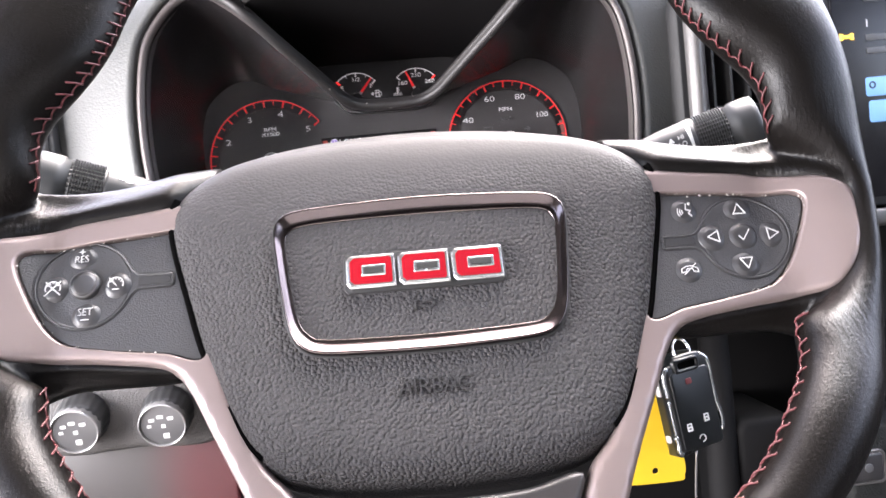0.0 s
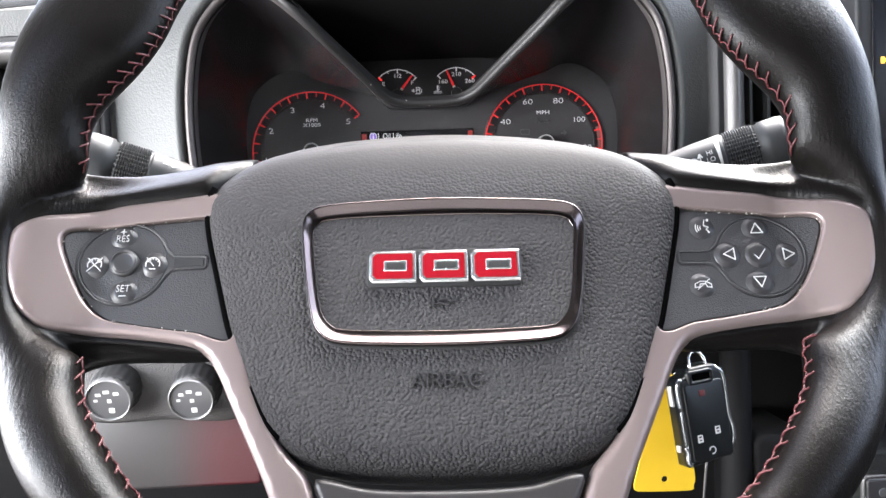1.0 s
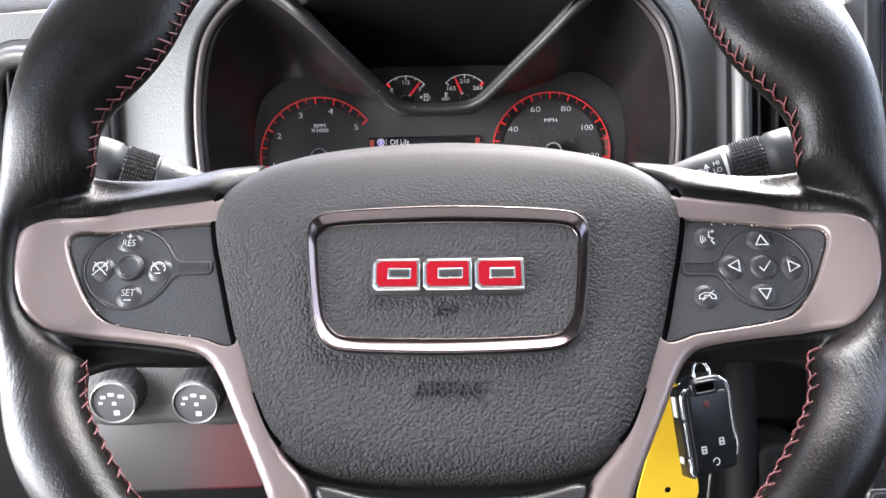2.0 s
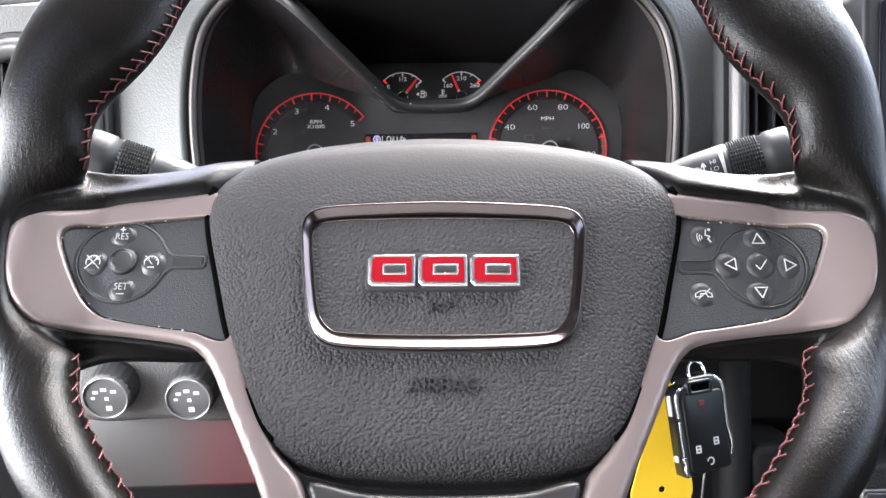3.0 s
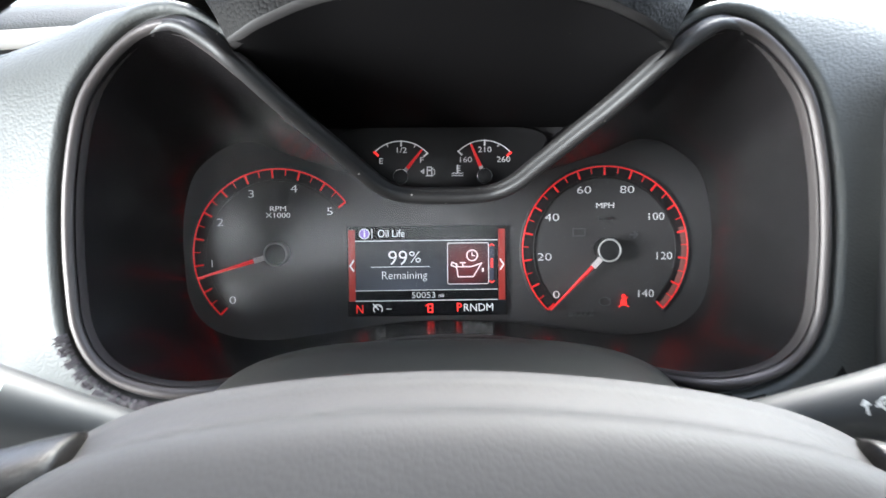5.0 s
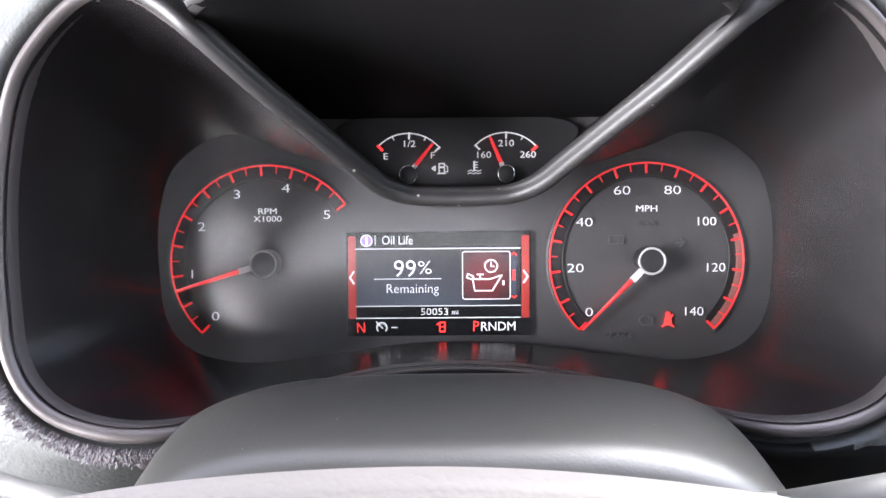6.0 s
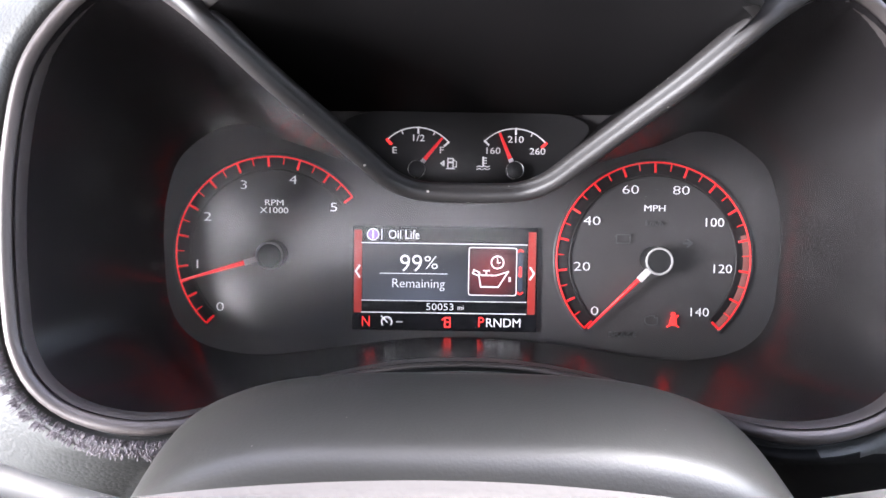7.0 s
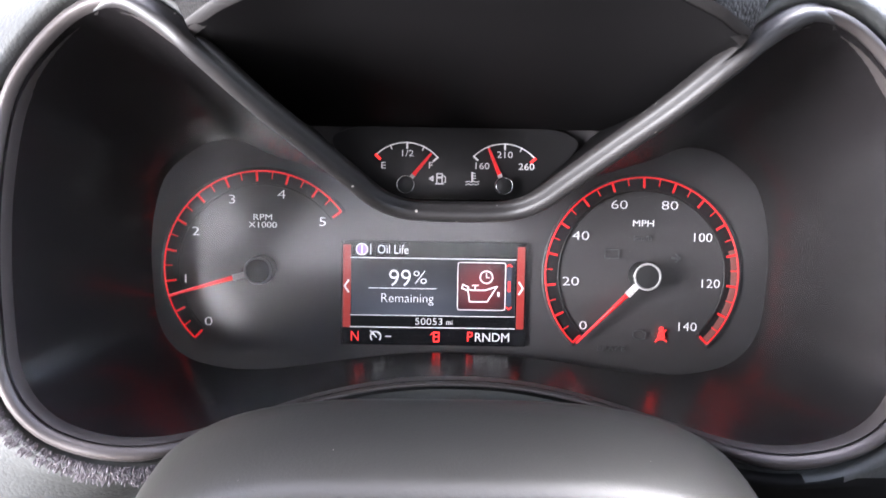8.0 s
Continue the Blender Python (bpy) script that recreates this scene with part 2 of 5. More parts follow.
def part(name, bm, mat, parent, label="", kind="", smooth=True, recalc=True):
    if recalc:
        bmesh.ops.recalc_face_normals(bm, faces=bm.faces)
    me = bpy.data.meshes.new(name)
    if smooth:
        for f in bm.faces:
            f.smooth = True
    bm.to_mesh(me)
    bm.free()
    me.materials.append(mat)
    ob = new(name, me)
    ob.parent = parent
    if label or kind:
        tagged(ob, label, kind=kind)
    return ob


def curve(pts, n, closed=False):
    """Smooth curve through the points, n samples evenly by length."""
    P = [np.array(p, float) for p in pts]
    k = len(P)
    out = []
    spans = k if closed else k - 1
    for i in range(spans):
        get = (lambda j: P[j % k]) if closed else (lambda j: P[min(max(j, 0), k - 1)])
        p0, p1, p2, p3 = get(i - 1), get(i), get(i + 1), get(i + 2)
        for s in np.linspace(0, 1, 12, endpoint=False):
            out.append(0.5 * (2 * p1 + (p2 - p0) * s + (2 * p0 - 5 * p1 + 4 * p2 - p3) * s * s + (3 * p1 - p0 - 3 * p2 + p3) * s ** 3))
    out.append(P[0] if closed else P[-1])
    out = np.array(out)
    d = np.r_[0, np.cumsum(np.linalg.norm(np.diff(out, axis=0), axis=1))]
    at = np.linspace(0, d[-1], n + 1)[:-1] if closed else np.linspace(0, d[-1], n)
    return np.stack([np.interp(at, d, out[:, c]) for c in range(out.shape[1])], 1)


def loft(rings, closed=True, cap0=False, cap1=False, bm=None):
    bm = bm or bmesh.new()
    rows = [[bm.verts.new(p) for p in r] for r in rings]
    n = len(rows[0])
    for a, b in zip(rows, rows[1:]):
        for i in range(n if closed else n - 1):
            j = (i + 1) % n
            try:
                bm.faces.new((a[i], a[j], b[j], b[i]))
            except ValueError:
                pass
    if cap0:
        bm.faces.new(rows[0])
    if cap1:
        bm.faces.new(rows[-1][::-1])
    return bm


def inset(out, d):
    """The closed outline moved inwards by d."""
    out = np.array(out, float)
    a, b = np.roll(out, 1, 0), np.roll(out, -1, 0)
    t = b - a
    t /= np.linalg.norm(t, axis=1)[:, None] + 1e-12
    nrm = np.stack([-t[:, 1], t[:, 0]], 1)
    area = 0.5 * np.sum(out[:, 0] * np.roll(out[:, 1], -1) - np.roll(out[:, 0], -1) * out[:, 1])
    return out + nrm * d * (1 if area > 0 else -1)


def slab(out, front, back, edge=0.001, depth=None, bm=None):
    """A panel with the outline out in x, z, its face at y = front (towards -y) with rounded edges, its back at y = back."""
    ring = lambda o, y: [(x, y, z) for x, z in o]
    rs = [ring(inset(out, edge * (1 - math.sin(a))), front + edge * (1 - math.cos(a))) for a in np.linspace(0, math.pi / 2, 4)]
    rs.append(ring(out, back))
    return bent(loft(rs, cap0=True, cap1=True, bm=bm), depth)


def bent(bm, depth):
    """Cuts the mesh into strips along x and moves its points along y by depth(x, z)."""
    if depth:
        xs = [v.co.x for v in bm.verts]
        for x in np.arange(min(xs) + 0.002, max(xs), 0.004):
            bmesh.ops.bisect_plane(bm, geom=[*bm.verts, *bm.edges, *bm.faces], plane_co=(x, 0, 0), plane_no=(1, 0, 0))
        for v in bm.verts:
            v.co.y += depth(v.co.x, v.co.z)
    return bm


def pierced(out, hole, front, back, edge, lip, depth=None):
    """A panel like slab() with an opening through it; the edges of the outline and of the opening are rounded."""
    bm = bmesh.new()
    loops = []
    for o, sign, e in ((out, 1, edge), (hole, -1, lip)):
        rings = [[(x, back, z) for x, z in o]]
        for a in np.linspace(math.pi / 2, 0, 5):
            rings.append([(x, front + e * (1 - math.cos(a)), z) for x, z in inset(o, sign * e * (1 - math.sin(a)))])
        loft(rings, bm=bm)
        bm.verts.ensure_lookup_table()
        n = len(o)
        loops.append(bm.verts[-n:])
    edges = []
    for lp in loops:
        for i in range(len(lp)):
            edges.append(bm.edges.get((lp[i], lp[(i + 1) % len(lp)])))
    bmesh.ops.triangle_fill(bm, use_beauty=True, use_dissolve=False, edges=edges)
    return bent(bm, depth)


def frame_ring(outer, inner, front, back, crown=0.0, steps=5):
    """A flat closed frame between two outlines with a crowned face."""
    o, i = np.array(outer), np.array(inner)
    rs = [[(x, back, z) for x, z in o]]
    for s in np.linspace(0, 1, steps):
        y = front + crown * (1 - math.sin(math.pi * s)) if crown else front
        rs.append([(x, y, z) for x, z in o + (i - o) * s])
    rs.append([(x, back, z) for x, z in i])
    rs.append(rs[0])
    return loft(rs)


def tube(path, radius, sides=10, closed=False, squash=1.0, bm=None, caps=True):
    P = np.array(path, float)
    n = len(P)
    rad = radius if np.ndim(radius) else [radius] * n
    rings = []
    ref = np.array((0.0, 1.0, 0.0))
    for i in range(n):
        a, b = (P[i - 1], P[(i + 1) % n]) if closed else (P[max(i - 1, 0)], P[min(i + 1, n - 1)])
        t = (b - a) / (np.linalg.norm(b - a) + 1e-12)
        r = ref if abs(t @ ref) < 0.95 else np.array((0.0, 0.0, 1.0))
        e1 = r - (r @ t) * t
        e1 /= np.linalg.norm(e1)
        e2 = np.cross(t, e1)
        rings.append([P[i] + rad[i] * (math.cos(k) * e1 * squash + math.sin(k) * e2) for k in np.linspace(0, 2 * math.pi, sides, endpoint=False)])
    if closed:
        return loft(rings + [rings[0]], bm=bm)
    return loft(rings, cap0=caps, cap1=caps, bm=bm)


def disc(x, z, r, front, back, edge=0.0005, n=40, dome=0.0, bm=None):
    rs = []
    if dome:
        rs += [[(x + r * s * math.cos(a), front - dome * (1 - s * s), z + r * s * math.sin(a)) for a in np.linspace(0, 2 * math.pi, n, endpoint=False)] for s in (0.05, 0.3, 0.6, 0.85)]
    rs += [[(x + (r - edge * (1 - math.sin(q))) * math.cos(a), front + edge * (1 - math.cos(q)), z + (r - edge * (1 - math.sin(q))) * math.sin(a)) for a in np.linspace(0, 2 * math.pi, n, endpoint=False)] for q in np.linspace(0, math.pi / 2, 4)]
    rs.append([(x + r * math.cos(a), back, z + r * math.sin(a)) for a in np.linspace(0, 2 * math.pi, n, endpoint=False)])
    return loft(rs, cap0=True, cap1=True, bm=bm)


def block(x0, x1, y0, y1, z0, z1, edge=0.0, bm=None):
    bm = bm or bmesh.new()
    v = [bm.verts.new((x, y, z)) for x in (x0, x1) for y in (y0, y1) for z in (z0, z1)]
    for q in ((0, 1, 3, 2), (4, 6, 7, 5), (0, 4, 5, 1), (2, 3, 7, 6), (0, 2, 6, 4), (1, 5, 7, 3)):
        bm.faces.new([v[i] for i in q])
    if edge:
        bmesh.ops.bevel(bm, geom=list(bm.edges), offset=edge, segments=2, affect="EDGES", profile=0.5)
    return bm


def stroke(pts, y, width, depth=0.0003, closed=False, bm=None):
    """A printed line of the given width through points in x, z, standing proud of the face at y."""
    bm = bm or bmesh.new()
    P = [np.array(p, float) for p in pts]
    segs = list(zip(P, P[1:])) + ([(P[-1], P[0])] if closed else [])
    for k, (a, b) in enumerate(segs):
        t = (b - a) / (np.linalg.norm(b - a) + 1e-12)
        s = np.array((-t[1], t[0])) * width / 2
        e = t * width * 0.3
        c = [a - e + s, b + e + s, b + e - s, a - e - s]
        lift = y - depth - 0.00001 * (k % 5)
        f = [bm.verts.new((p[0], lift, p[1])) for p in c]
        r = [bm.verts.new((p[0], y, p[1])) for p in c]
        bm.faces.new(f)
        for i in range(4):
            j = (i + 1) % 4
            bm.faces.new((f[i], f[j], r[j], r[i]))
    return bm


def arc(cx, cz, r, a0, a1, n=24):
    return [(cx + r * math.cos(radians(a)), cz + r * math.sin(radians(a))) for a in np.linspace(a0, a1, n)]


def rounded(w, h, r, cx=0.0, cz=0.0, n=6):
    pts = []
    for sx, sz, a in ((1, 1, 0), (-1, 1, 90), (-1, -1, 180), (1, -1, 270)):
        pts += arc(cx + sx * (w / 2 - r), cz + sz * (h / 2 - r), r, a, a + 90, n)
    return pts


def word(text, size, x, y, z, mat, parent, name="lettering", depth=0.0002, stretch=1.0, m=None, bold=0.0, label="", align="CENTER"):
    """Letters upright in the x, z plane at y, facing -y; size is the capital height."""
    cu = bpy.data.curves.new(name, "FONT")
    cu.body, cu.size, cu.align_x, cu.align_y = text, size / 0.69, align, "CENTER"
    cu.extrude, cu.offset, cu.resolution_u = depth, bold, 3
    tmp = new("tmp", cu)
    bpy.context.view_layer.update()
    me = bpy.data.meshes.new_from_object(tmp.evaluated_get(bpy.context.evaluated_depsgraph_get()))
    bpy.data.objects.remove(tmp)
    me.transform(Matrix.Diagonal((stretch, 1, 1, 1)))
    me.transform((m or Matrix.Translation((x, y, z))) @ Matrix.Rotation(radians(90), 4, "X"))
    me.materials.clear()
    me.materials.append(mat)
    ob = new(name, me)
    ob.parent = parent
    if label:
        tagged(ob, label)
    return ob


# ---- unseen cab shell round the camera: windscreen and side openings cut to shape the light ----
def shell_wall(name, pts, label, mat, thick):
    """A plain wall from a closed outline of 3D points, thickened along thick."""
    bm = bmesh.new()
    a = [bm.verts.new(p) for p in pts]
    b = [bm.verts.new(Vector(p) + Vector(thick)) for p in pts]
    bm.faces.new(a)
    bm.faces.new(b[::-1])
    for i in range(len(a)):
        j = (i + 1) % len(a)
        bm.faces.new((a[i], a[j], b[j], b[i]))
    ob = part(name, bm, mat, None, smooth=False)
    return tagged(ob, label, "wall", kind="structure")


shell_wall("floor", [(-0.75, -1.9, -0.72), (1.35, -1.9, -0.72), (1.35, 0.9, -0.72), (-0.75, 0.9, -0.72)], "dark carpeted cab floor", M_CARPET, (0, 0, -0.05))["category"] = "floor"
# roof out of view; its slanted front edge shapes the sky's reflections
shell_wall("ceiling", [(-0.64, -1.9, 0.55), (1.22, -1.9, 0.55), (1.22, -0.50, 0.55), (0.15, -0.50, 0.55), (0.04, -0.42, 0.55), (-0.12, -0.30, 0.55), (-0.75, -0.06, 0.55), (-0.75, -0.60, 0.55), (-0.64, -0.66, 0.55)], "unseen dark headliner, front edge cut to shape the sky light", M_LINER, (0, 0, 0.04))["category"] = "ceiling"
shell_wall("wall_front", [(-0.75, 0.9, -0.72), (1.35, 0.9, -0.72), (1.35, 0.9, 0.1), (-0.75, 0.9, 0.1)], "dark bulkhead below the windscreen", M_DARK, (0, 0.05, 0))
# back and left walls are out of view, sized to hold back light
shell_wall("wall_back", [(-0.75, -1.9, -0.72), (1.35, -1.9, -0.72), (1.35, -1.9, 0.56), (-0.75, -1.9, 0.56)], "unseen grey back wall, full height to keep rear light out", M_SEAT, (0, -0.05, 0))
shell_wall("wall_right", [(1.35, -1.9, -0.72), (1.35, 0.9, -0.72), (1.35, 0.9, 0.12), (1.35, -1.9, 0.12)], "dark passenger door below its window", M_SEAT, (0.05, 0, 0))
shell_wall("wall_left", [(-0.75, -1.9, -0.72), (-0.75, -1.05, -0.72), (-0.75, -1.05, 0.56), (-0.75, -1.9, 0.56)], "unseen grey wall limiting light from the left rear", M_SEAT, (-0.05, 0, 0))
# unseen blocker, added to keep side sky off the lower left rim
shell_wall("wall_left_blocker", [(-0.75, -0.62, 0.16), (-0.75, 0.30, 0.16), (-0.75, 0.02, 0.56), (-0.75, -0.62, 0.56)], "unseen grey panel blocking the sky above the door opening", M_SEAT, (-0.05, 0, 0))
shell_wall("wall_left_sill", [(-0.75, -1.05, -0.72), (-0.75, 0.35, -0.72), (-0.75, 0.35, -0.42), (-0.75, -1.05, -0.42)], "dark door sill under the open driver's door", M_DARK, (-0.05, 0, 0))
bm = bmesh.new()
s = 400.0
bm.faces.new([bm.verts.new(p) for p in ((-s, -s, -1.25), (s, -s, -1.25), (s, s, -1.25), (-s, s, -1.25))])
tagged(part("ground", bm, M_GROUND, None, recalc=False), "pale concrete ground outside the truck", "ground", kind="structure")

# unseen pale seat, added as a reflector for the haze in the dial cover
M_SEATCLOTH = material("pale_seat_reflector", (0.52, 0.50, 0.48), 0.85, vary=0.12, vary_scale=60, bump=0.3, bump_scale=600)
seat = thing("reflector_seat", "unseen pale seat added as a reflector behind the wheel", "seat")
part("seat_back", slab(rounded(0.60, 0.62, 0.10, -0.16, -0.27, 8), -1.06, -0.94, 0.04), M_SEATCLOTH, seat)
part("seat_cushion", block(-0.46, 0.06, -0.94, -0.60, -0.66, -0.56, 0.03), M_SEATCLOTH, seat)
part("seat_base", block(-0.40, 0.00, -1.00, -0.66, -0.72, -0.66, 0.01), M_DARK, seat)

# pillars by the windscreen
pil = thing("windscreen_pillar", "pale plastic windscreen pillar trim beside the dash", "pillar", kind="structure")
part("pillar_trim", tube(curve([(-0.66, 0.42, 0.10), (-0.64, 0.12, 0.32), (-0.60, -0.36, 0.55)], 12), 0.05, 12), M_PILLAR, pil)
pil2 = copy_thing(pil, Matrix.Translation((0.60, 0, 0)) @ Matrix.Diagonal((-1, 1, 1, 1)))

# ---- steering wheel ----
WHEEL = Matrix.Translation((-0.00766, -0.38628, -0.07792)) @ Matrix.Rotation(radians(-1.409), 4, "Z") @ Matrix.Rotation(radians(-27.158), 4, "X") @ Matrix.Rotation(radians(1.234), 4, "Y")
wheel = thing("steering_wheel", "black leather steering wheel with satin bronze spokes and red stitching", "steering wheel", WHEEL)
RIM_Z = 0.041
Q_AT = np.arange(-90, 91, 1.0)


def eased(q, val, width=2.2):
    """A table over the angle q with its corners softened."""
    k = np.exp(-(np.arange(-8, 9) / width) ** 2 / 2)
    v = np.interp(Q_AT, q, val)
    return np.convolve(np.pad(v, 8, mode="edge"), k / k.sum(), "valid")


INNER = eased([-90, -51, -47, -42, -38, -34, -31, -28, -24, -18, -6, -1, 1.5, 3, 5, 7, 9, 11, 13.5, 16, 19.5, 22.5, 25.4, 30, 34.5, 38, 43, 47, 52, 90], [0.1748, 0.1738, 0.1724, 0.1705, 0.1698, 0.1692, 0.1672, 0.1625, 0.1740, 0.1820, 0.1820, 0.1690, 0.1580, 0.1550, 0.1560, 0.1568, 0.1570, 0.1562, 0.1532, 0.1492, 0.1444, 0.1424, 0.1416, 0.1425, 0.1466, 0.1495, 0.1540, 0.1560, 0.1580, 0.1590], 1.5)
OUTER = eased([-90, -35, -22, 6, 16, 26, 90], [0.2000, 0.2000, 0.1965, 0.1955, 0.1985, 0.2015, 0.2025], 4)
DEEP = eased([-90, -40, -22, -4, 8, 20, 90], [-0.014, -0.014, 0.004, 0.004, -0.012, -0.020, -0.020], 4)
THICK = eased([-90, -40, -22, -4, 10, 90], [0.0145, 0.0145, 0.0135, 0.0135, 0.0165, 0.0170], 4)


def rim_shape(a):
    """Inner and outer radius, depth and half thickness of the rim at a degrees from three o'clock."""
    q = math.degrees(math.asin(math.sin(radians(a))))  # 90 at the top, -90 at the bottom, 0 at the sides
    return [float(np.interp(q, Q_AT, v)) for v in (INNER, OUTER, DEEP, THICK)]


def spoke_depth(x, z):
    s = min(max((abs(x) - 0.146) / 0.034, 0), 1)
    roll = max(0.0, abs(x) - 0.177) / 0.010
    return -0.013 * s * s * (3 - 2 * s) + 0.004 * roll * roll


# leather skin: the round rim with the folded spoke edges drawn into it
skin = bmesh.new()
rings = []
for a in np.linspace(0, 360, 240, endpoint=False):
    ri, ro, dn, hb = rim_shape(a)
    rc, ha = (ri + ro) / 2, (ro - ri) / 2
    ca, sa = math.cos(radians(a)), math.sin(radians(a))
    ring = []
    for k in np.linspace(0, 2 * math.pi, 28, endpoint=False):
        c, s = math.cos(k), math.sin(k)
        e = 2 / 2.2
        rr = rc + ha * math.copysign(abs(c) ** e, c)
        ring.append((rr * ca - 0.0008, dn + hb * math.copysign(abs(s) ** e, s), RIM_Z + rr * sa))
    rings.append(ring)
loft(rings + [rings[0]], bm=skin)
WX = [0.182, 0.172, 0.162, 0.154, 0.142, 0.130, 0.118, 0.106, 0.096, 0.089]
W_EDGE = [0.0215, 0.0275, 0.0315, 0.0342, 0.0366, 0.0384, 0.0397, 0.0411, 0.0423, 0.0430]
W_TOPV = [0.058, 0.056, 0.0545, 0.0540, 0.0550, 0.0575, 0.0608, 0.0650, 0.0715, 0.0745]
W_TOPN = [0.002, 0.005, 0.008, 0.010, 0.0135, 0.0165, 0.018, 0.020, 0.028, 0.031]
LX = [0.176, 0.166, 0.158, 0.150, 0.142, 0.130, 0.118, 0.108, 0.100]
L_EDGE = [-0.0200, -0.0238, -0.0246, -0.0245, -0.0252, -0.0266, -0.0283, -0.0298, -0.0312]
L_LOW = [-0.046, -0.043, -0.039, -0.0355, -0.0335, -0.0335, -0.0338, -0.0340, -0.0338]
for side in (1, -1):
    rings = []
    for x in np.linspace(0.182, 0.089, 48):
        sd = spoke_depth(x, 0)
        e, tv, tn = (np.interp(x, WX[::-1], t[::-1]) for t in (W_EDGE, W_TOPV, W_TOPN))
        sec = [(0.0095 + sd, e - 0.004), (0.0050 + sd, e + 0.0012), (0.0052 + sd * 0.8, e + (tv - e) * 0.28), (0.0085 + sd * 0.6, e + (tv - e) * 0.55), ((tn + 0.0085) / 2, e + (tv - e) * 0.84), (tn, tv), (tn + 0.005, tv - 0.001), (tn + 0.009, tv - 0.006), (0.027, e + 0.004), (0.018, e - 0.004)]
        thin = 1.0 - 0.45 * min(1.0, max(0.0, (0.106 - x) / 0.017))  # the fold runs out to a point beside the hub
        sec = [(tn + 0.003 + (n - tn - 0.003) * thin, tv - 0.003 + (v - tv + 0.003) * thin) for n, v in sec]
        rings.append([(side * x, n, v) for n, v in curve(sec, 40, True)])
    loft(rings, cap0=True, cap1=True, bm=skin)
    rings = []
    for x in np.linspace(0.176, 0.100, 40):
        sd = spoke_depth(x, 0)
        e, lo = (np.interp(x, LX[::-1], t[::-1]) for t in (L_EDGE, L_LOW))
        sec = [(0.0095 + sd, e + 0.003), (0.0070 + sd, e - 0.0012), (0.0115 + sd * 0.5, (e + lo) / 2 - 0.0008), (0.0150, lo), (0.0205, lo + 0.001), (0.024, e + 0.002), (0.016, e + 0.004)]
        rings.append([(side * x, n, v) for n, v in curve(sec, 32, True)])
    loft(rings, cap0=True, cap1=True, bm=skin)
rim = part("rim", skin, M_RIM, wheel, "worn glossy black leather rim and creased spoke edges")
mod = rim.modifiers.new("skin", "REMESH")
mod.mode, mod.voxel_size, mod.use_smooth_shade = "VOXEL", 0.0013, True
mod = rim.modifiers.new("soften", "SMOOTH")
mod.factor, mod.iterations = 0.5, 9

# hand-sewn thread along the inner edge of the rim: a slanting pass, a short return and a run along the seam
def on_rim(a, k, lift):
    ri, ro, dn, hb = rim_shape(a)
    rc, ha = (ri + ro) / 2, (ro - ri) / 2
    c, s = math.cos(radians(k)), math.sin(radians(k))
    rr = rc + (ha + lift) * math.copysign(abs(c) ** 0.909, c)
    return (rr * math.cos(radians(a)) - 0.0008, dn + (hb + lift) * math.copysign(abs(s) ** 0.909, s), RIM_Z + rr * math.sin(radians(a)))


rnd = random.Random(3)
for lo, hi in ((3, 84), (96, 177), (208, 262), (278, 332)):
    for a in np.arange(lo, hi, 2.15):
        j, u = rnd.uniform(-0.2, 0.2), rnd.uniform(-4, 4)
        sm = bmesh.new()
        tube([on_rim(a + j + 1.5 * f, 179 + (19 + u) * f, 0.0001 + 0.0011 * math.sin(math.pi * min(1, f + 0.15))) for f in (0, 0.3, 0.6, 0.85, 1)], 0.00044, 6, bm=sm)
        tube([on_rim(a + 2.15 * f, 180 + 5 * math.sin(math.pi * f), 0.0006) for f in (0, 0.33, 0.67, 1)], 0.00038, 6, bm=sm)
        part("stitch", sm, M_THREAD, rim)


def mirrored(pts):
    return [(-p[0], *p[1:]) for p in pts]


TRIM = [(0.086, 0.0432), (0.1028, 0.0422), (0.1194, 0.0398), (0.132, 0.0382), (0.1445, 0.0364), (0.155, 0.033), (0.1641, 0.0298), (0.1711, 0.0277), (0.1783, 0.0239), (0.1854, 0.0184), (0.1842, 0.0049), (0.1783, -0.0104), (0.1711, -0.0199), (0.1647, -0.0237), (0.1552, -0.024), (0.143, -0.0252), (0.13, -0.0264), (0.1106, -0.0292), (0.101, -0.0328), (0.0945, -0.041), (0.086, -0.058), (0.074, -0.082), (0.066, -0.1), (0.058, -0.118), (0.042, -0.118), (0.049, -0.1), (0.056, -0.083), (0.066, -0.071), (0.076, -0.051), (0.081, -0.029), (0.083, 0.0), (0.084, 0.03)]
PAD = [(0.09, 0.0308), (0.1051, 0.0293), (0.13, 0.0270), (0.1499, 0.0244), (0.1582, 0.0230), (0.1629, 0.0203), (0.1639, 0.0157), (0.161, 0.0069), (0.156, -0.004), (0.1514, -0.0111), (0.146, -0.016), (0.139, -0.0188), (0.1215, -0.022), (0.105, -0.0243), (0.089, -0.0266), (0.0885, 0.002)]
for side in (1, -1):
    flip = (lambda p: [(side * q[0], *q[1:]) for q in p])
    # carrier behind the trim
    part("spoke_core", slab(inset(curve(flip(TRIM), 90, True), 0.004), 0.0150, 0.030, 0.003, spoke_depth), M_SEAM, wheel)
    hole = curve(flip(PAD), 160, True)
    trim = part("spoke_trim", pierced(curve(flip(TRIM), 220, True), hole, 0.0050, 0.0150, 0.0040, 0.0010, spoke_depth), M_TRIM, wheel, "satin bronze spoke trim")
    trim.modifiers.new("even_normals", "WEIGHTED_NORMAL")
    pan = part("switch_panel", slab(inset(hole, 0.0005), 0.0070, 0.0150, 0.0008, spoke_depth), M_PAD, wheel, "matt black switch panel")
    pan.modifiers.new("even_normals", "WEIGHTED_NORMAL")

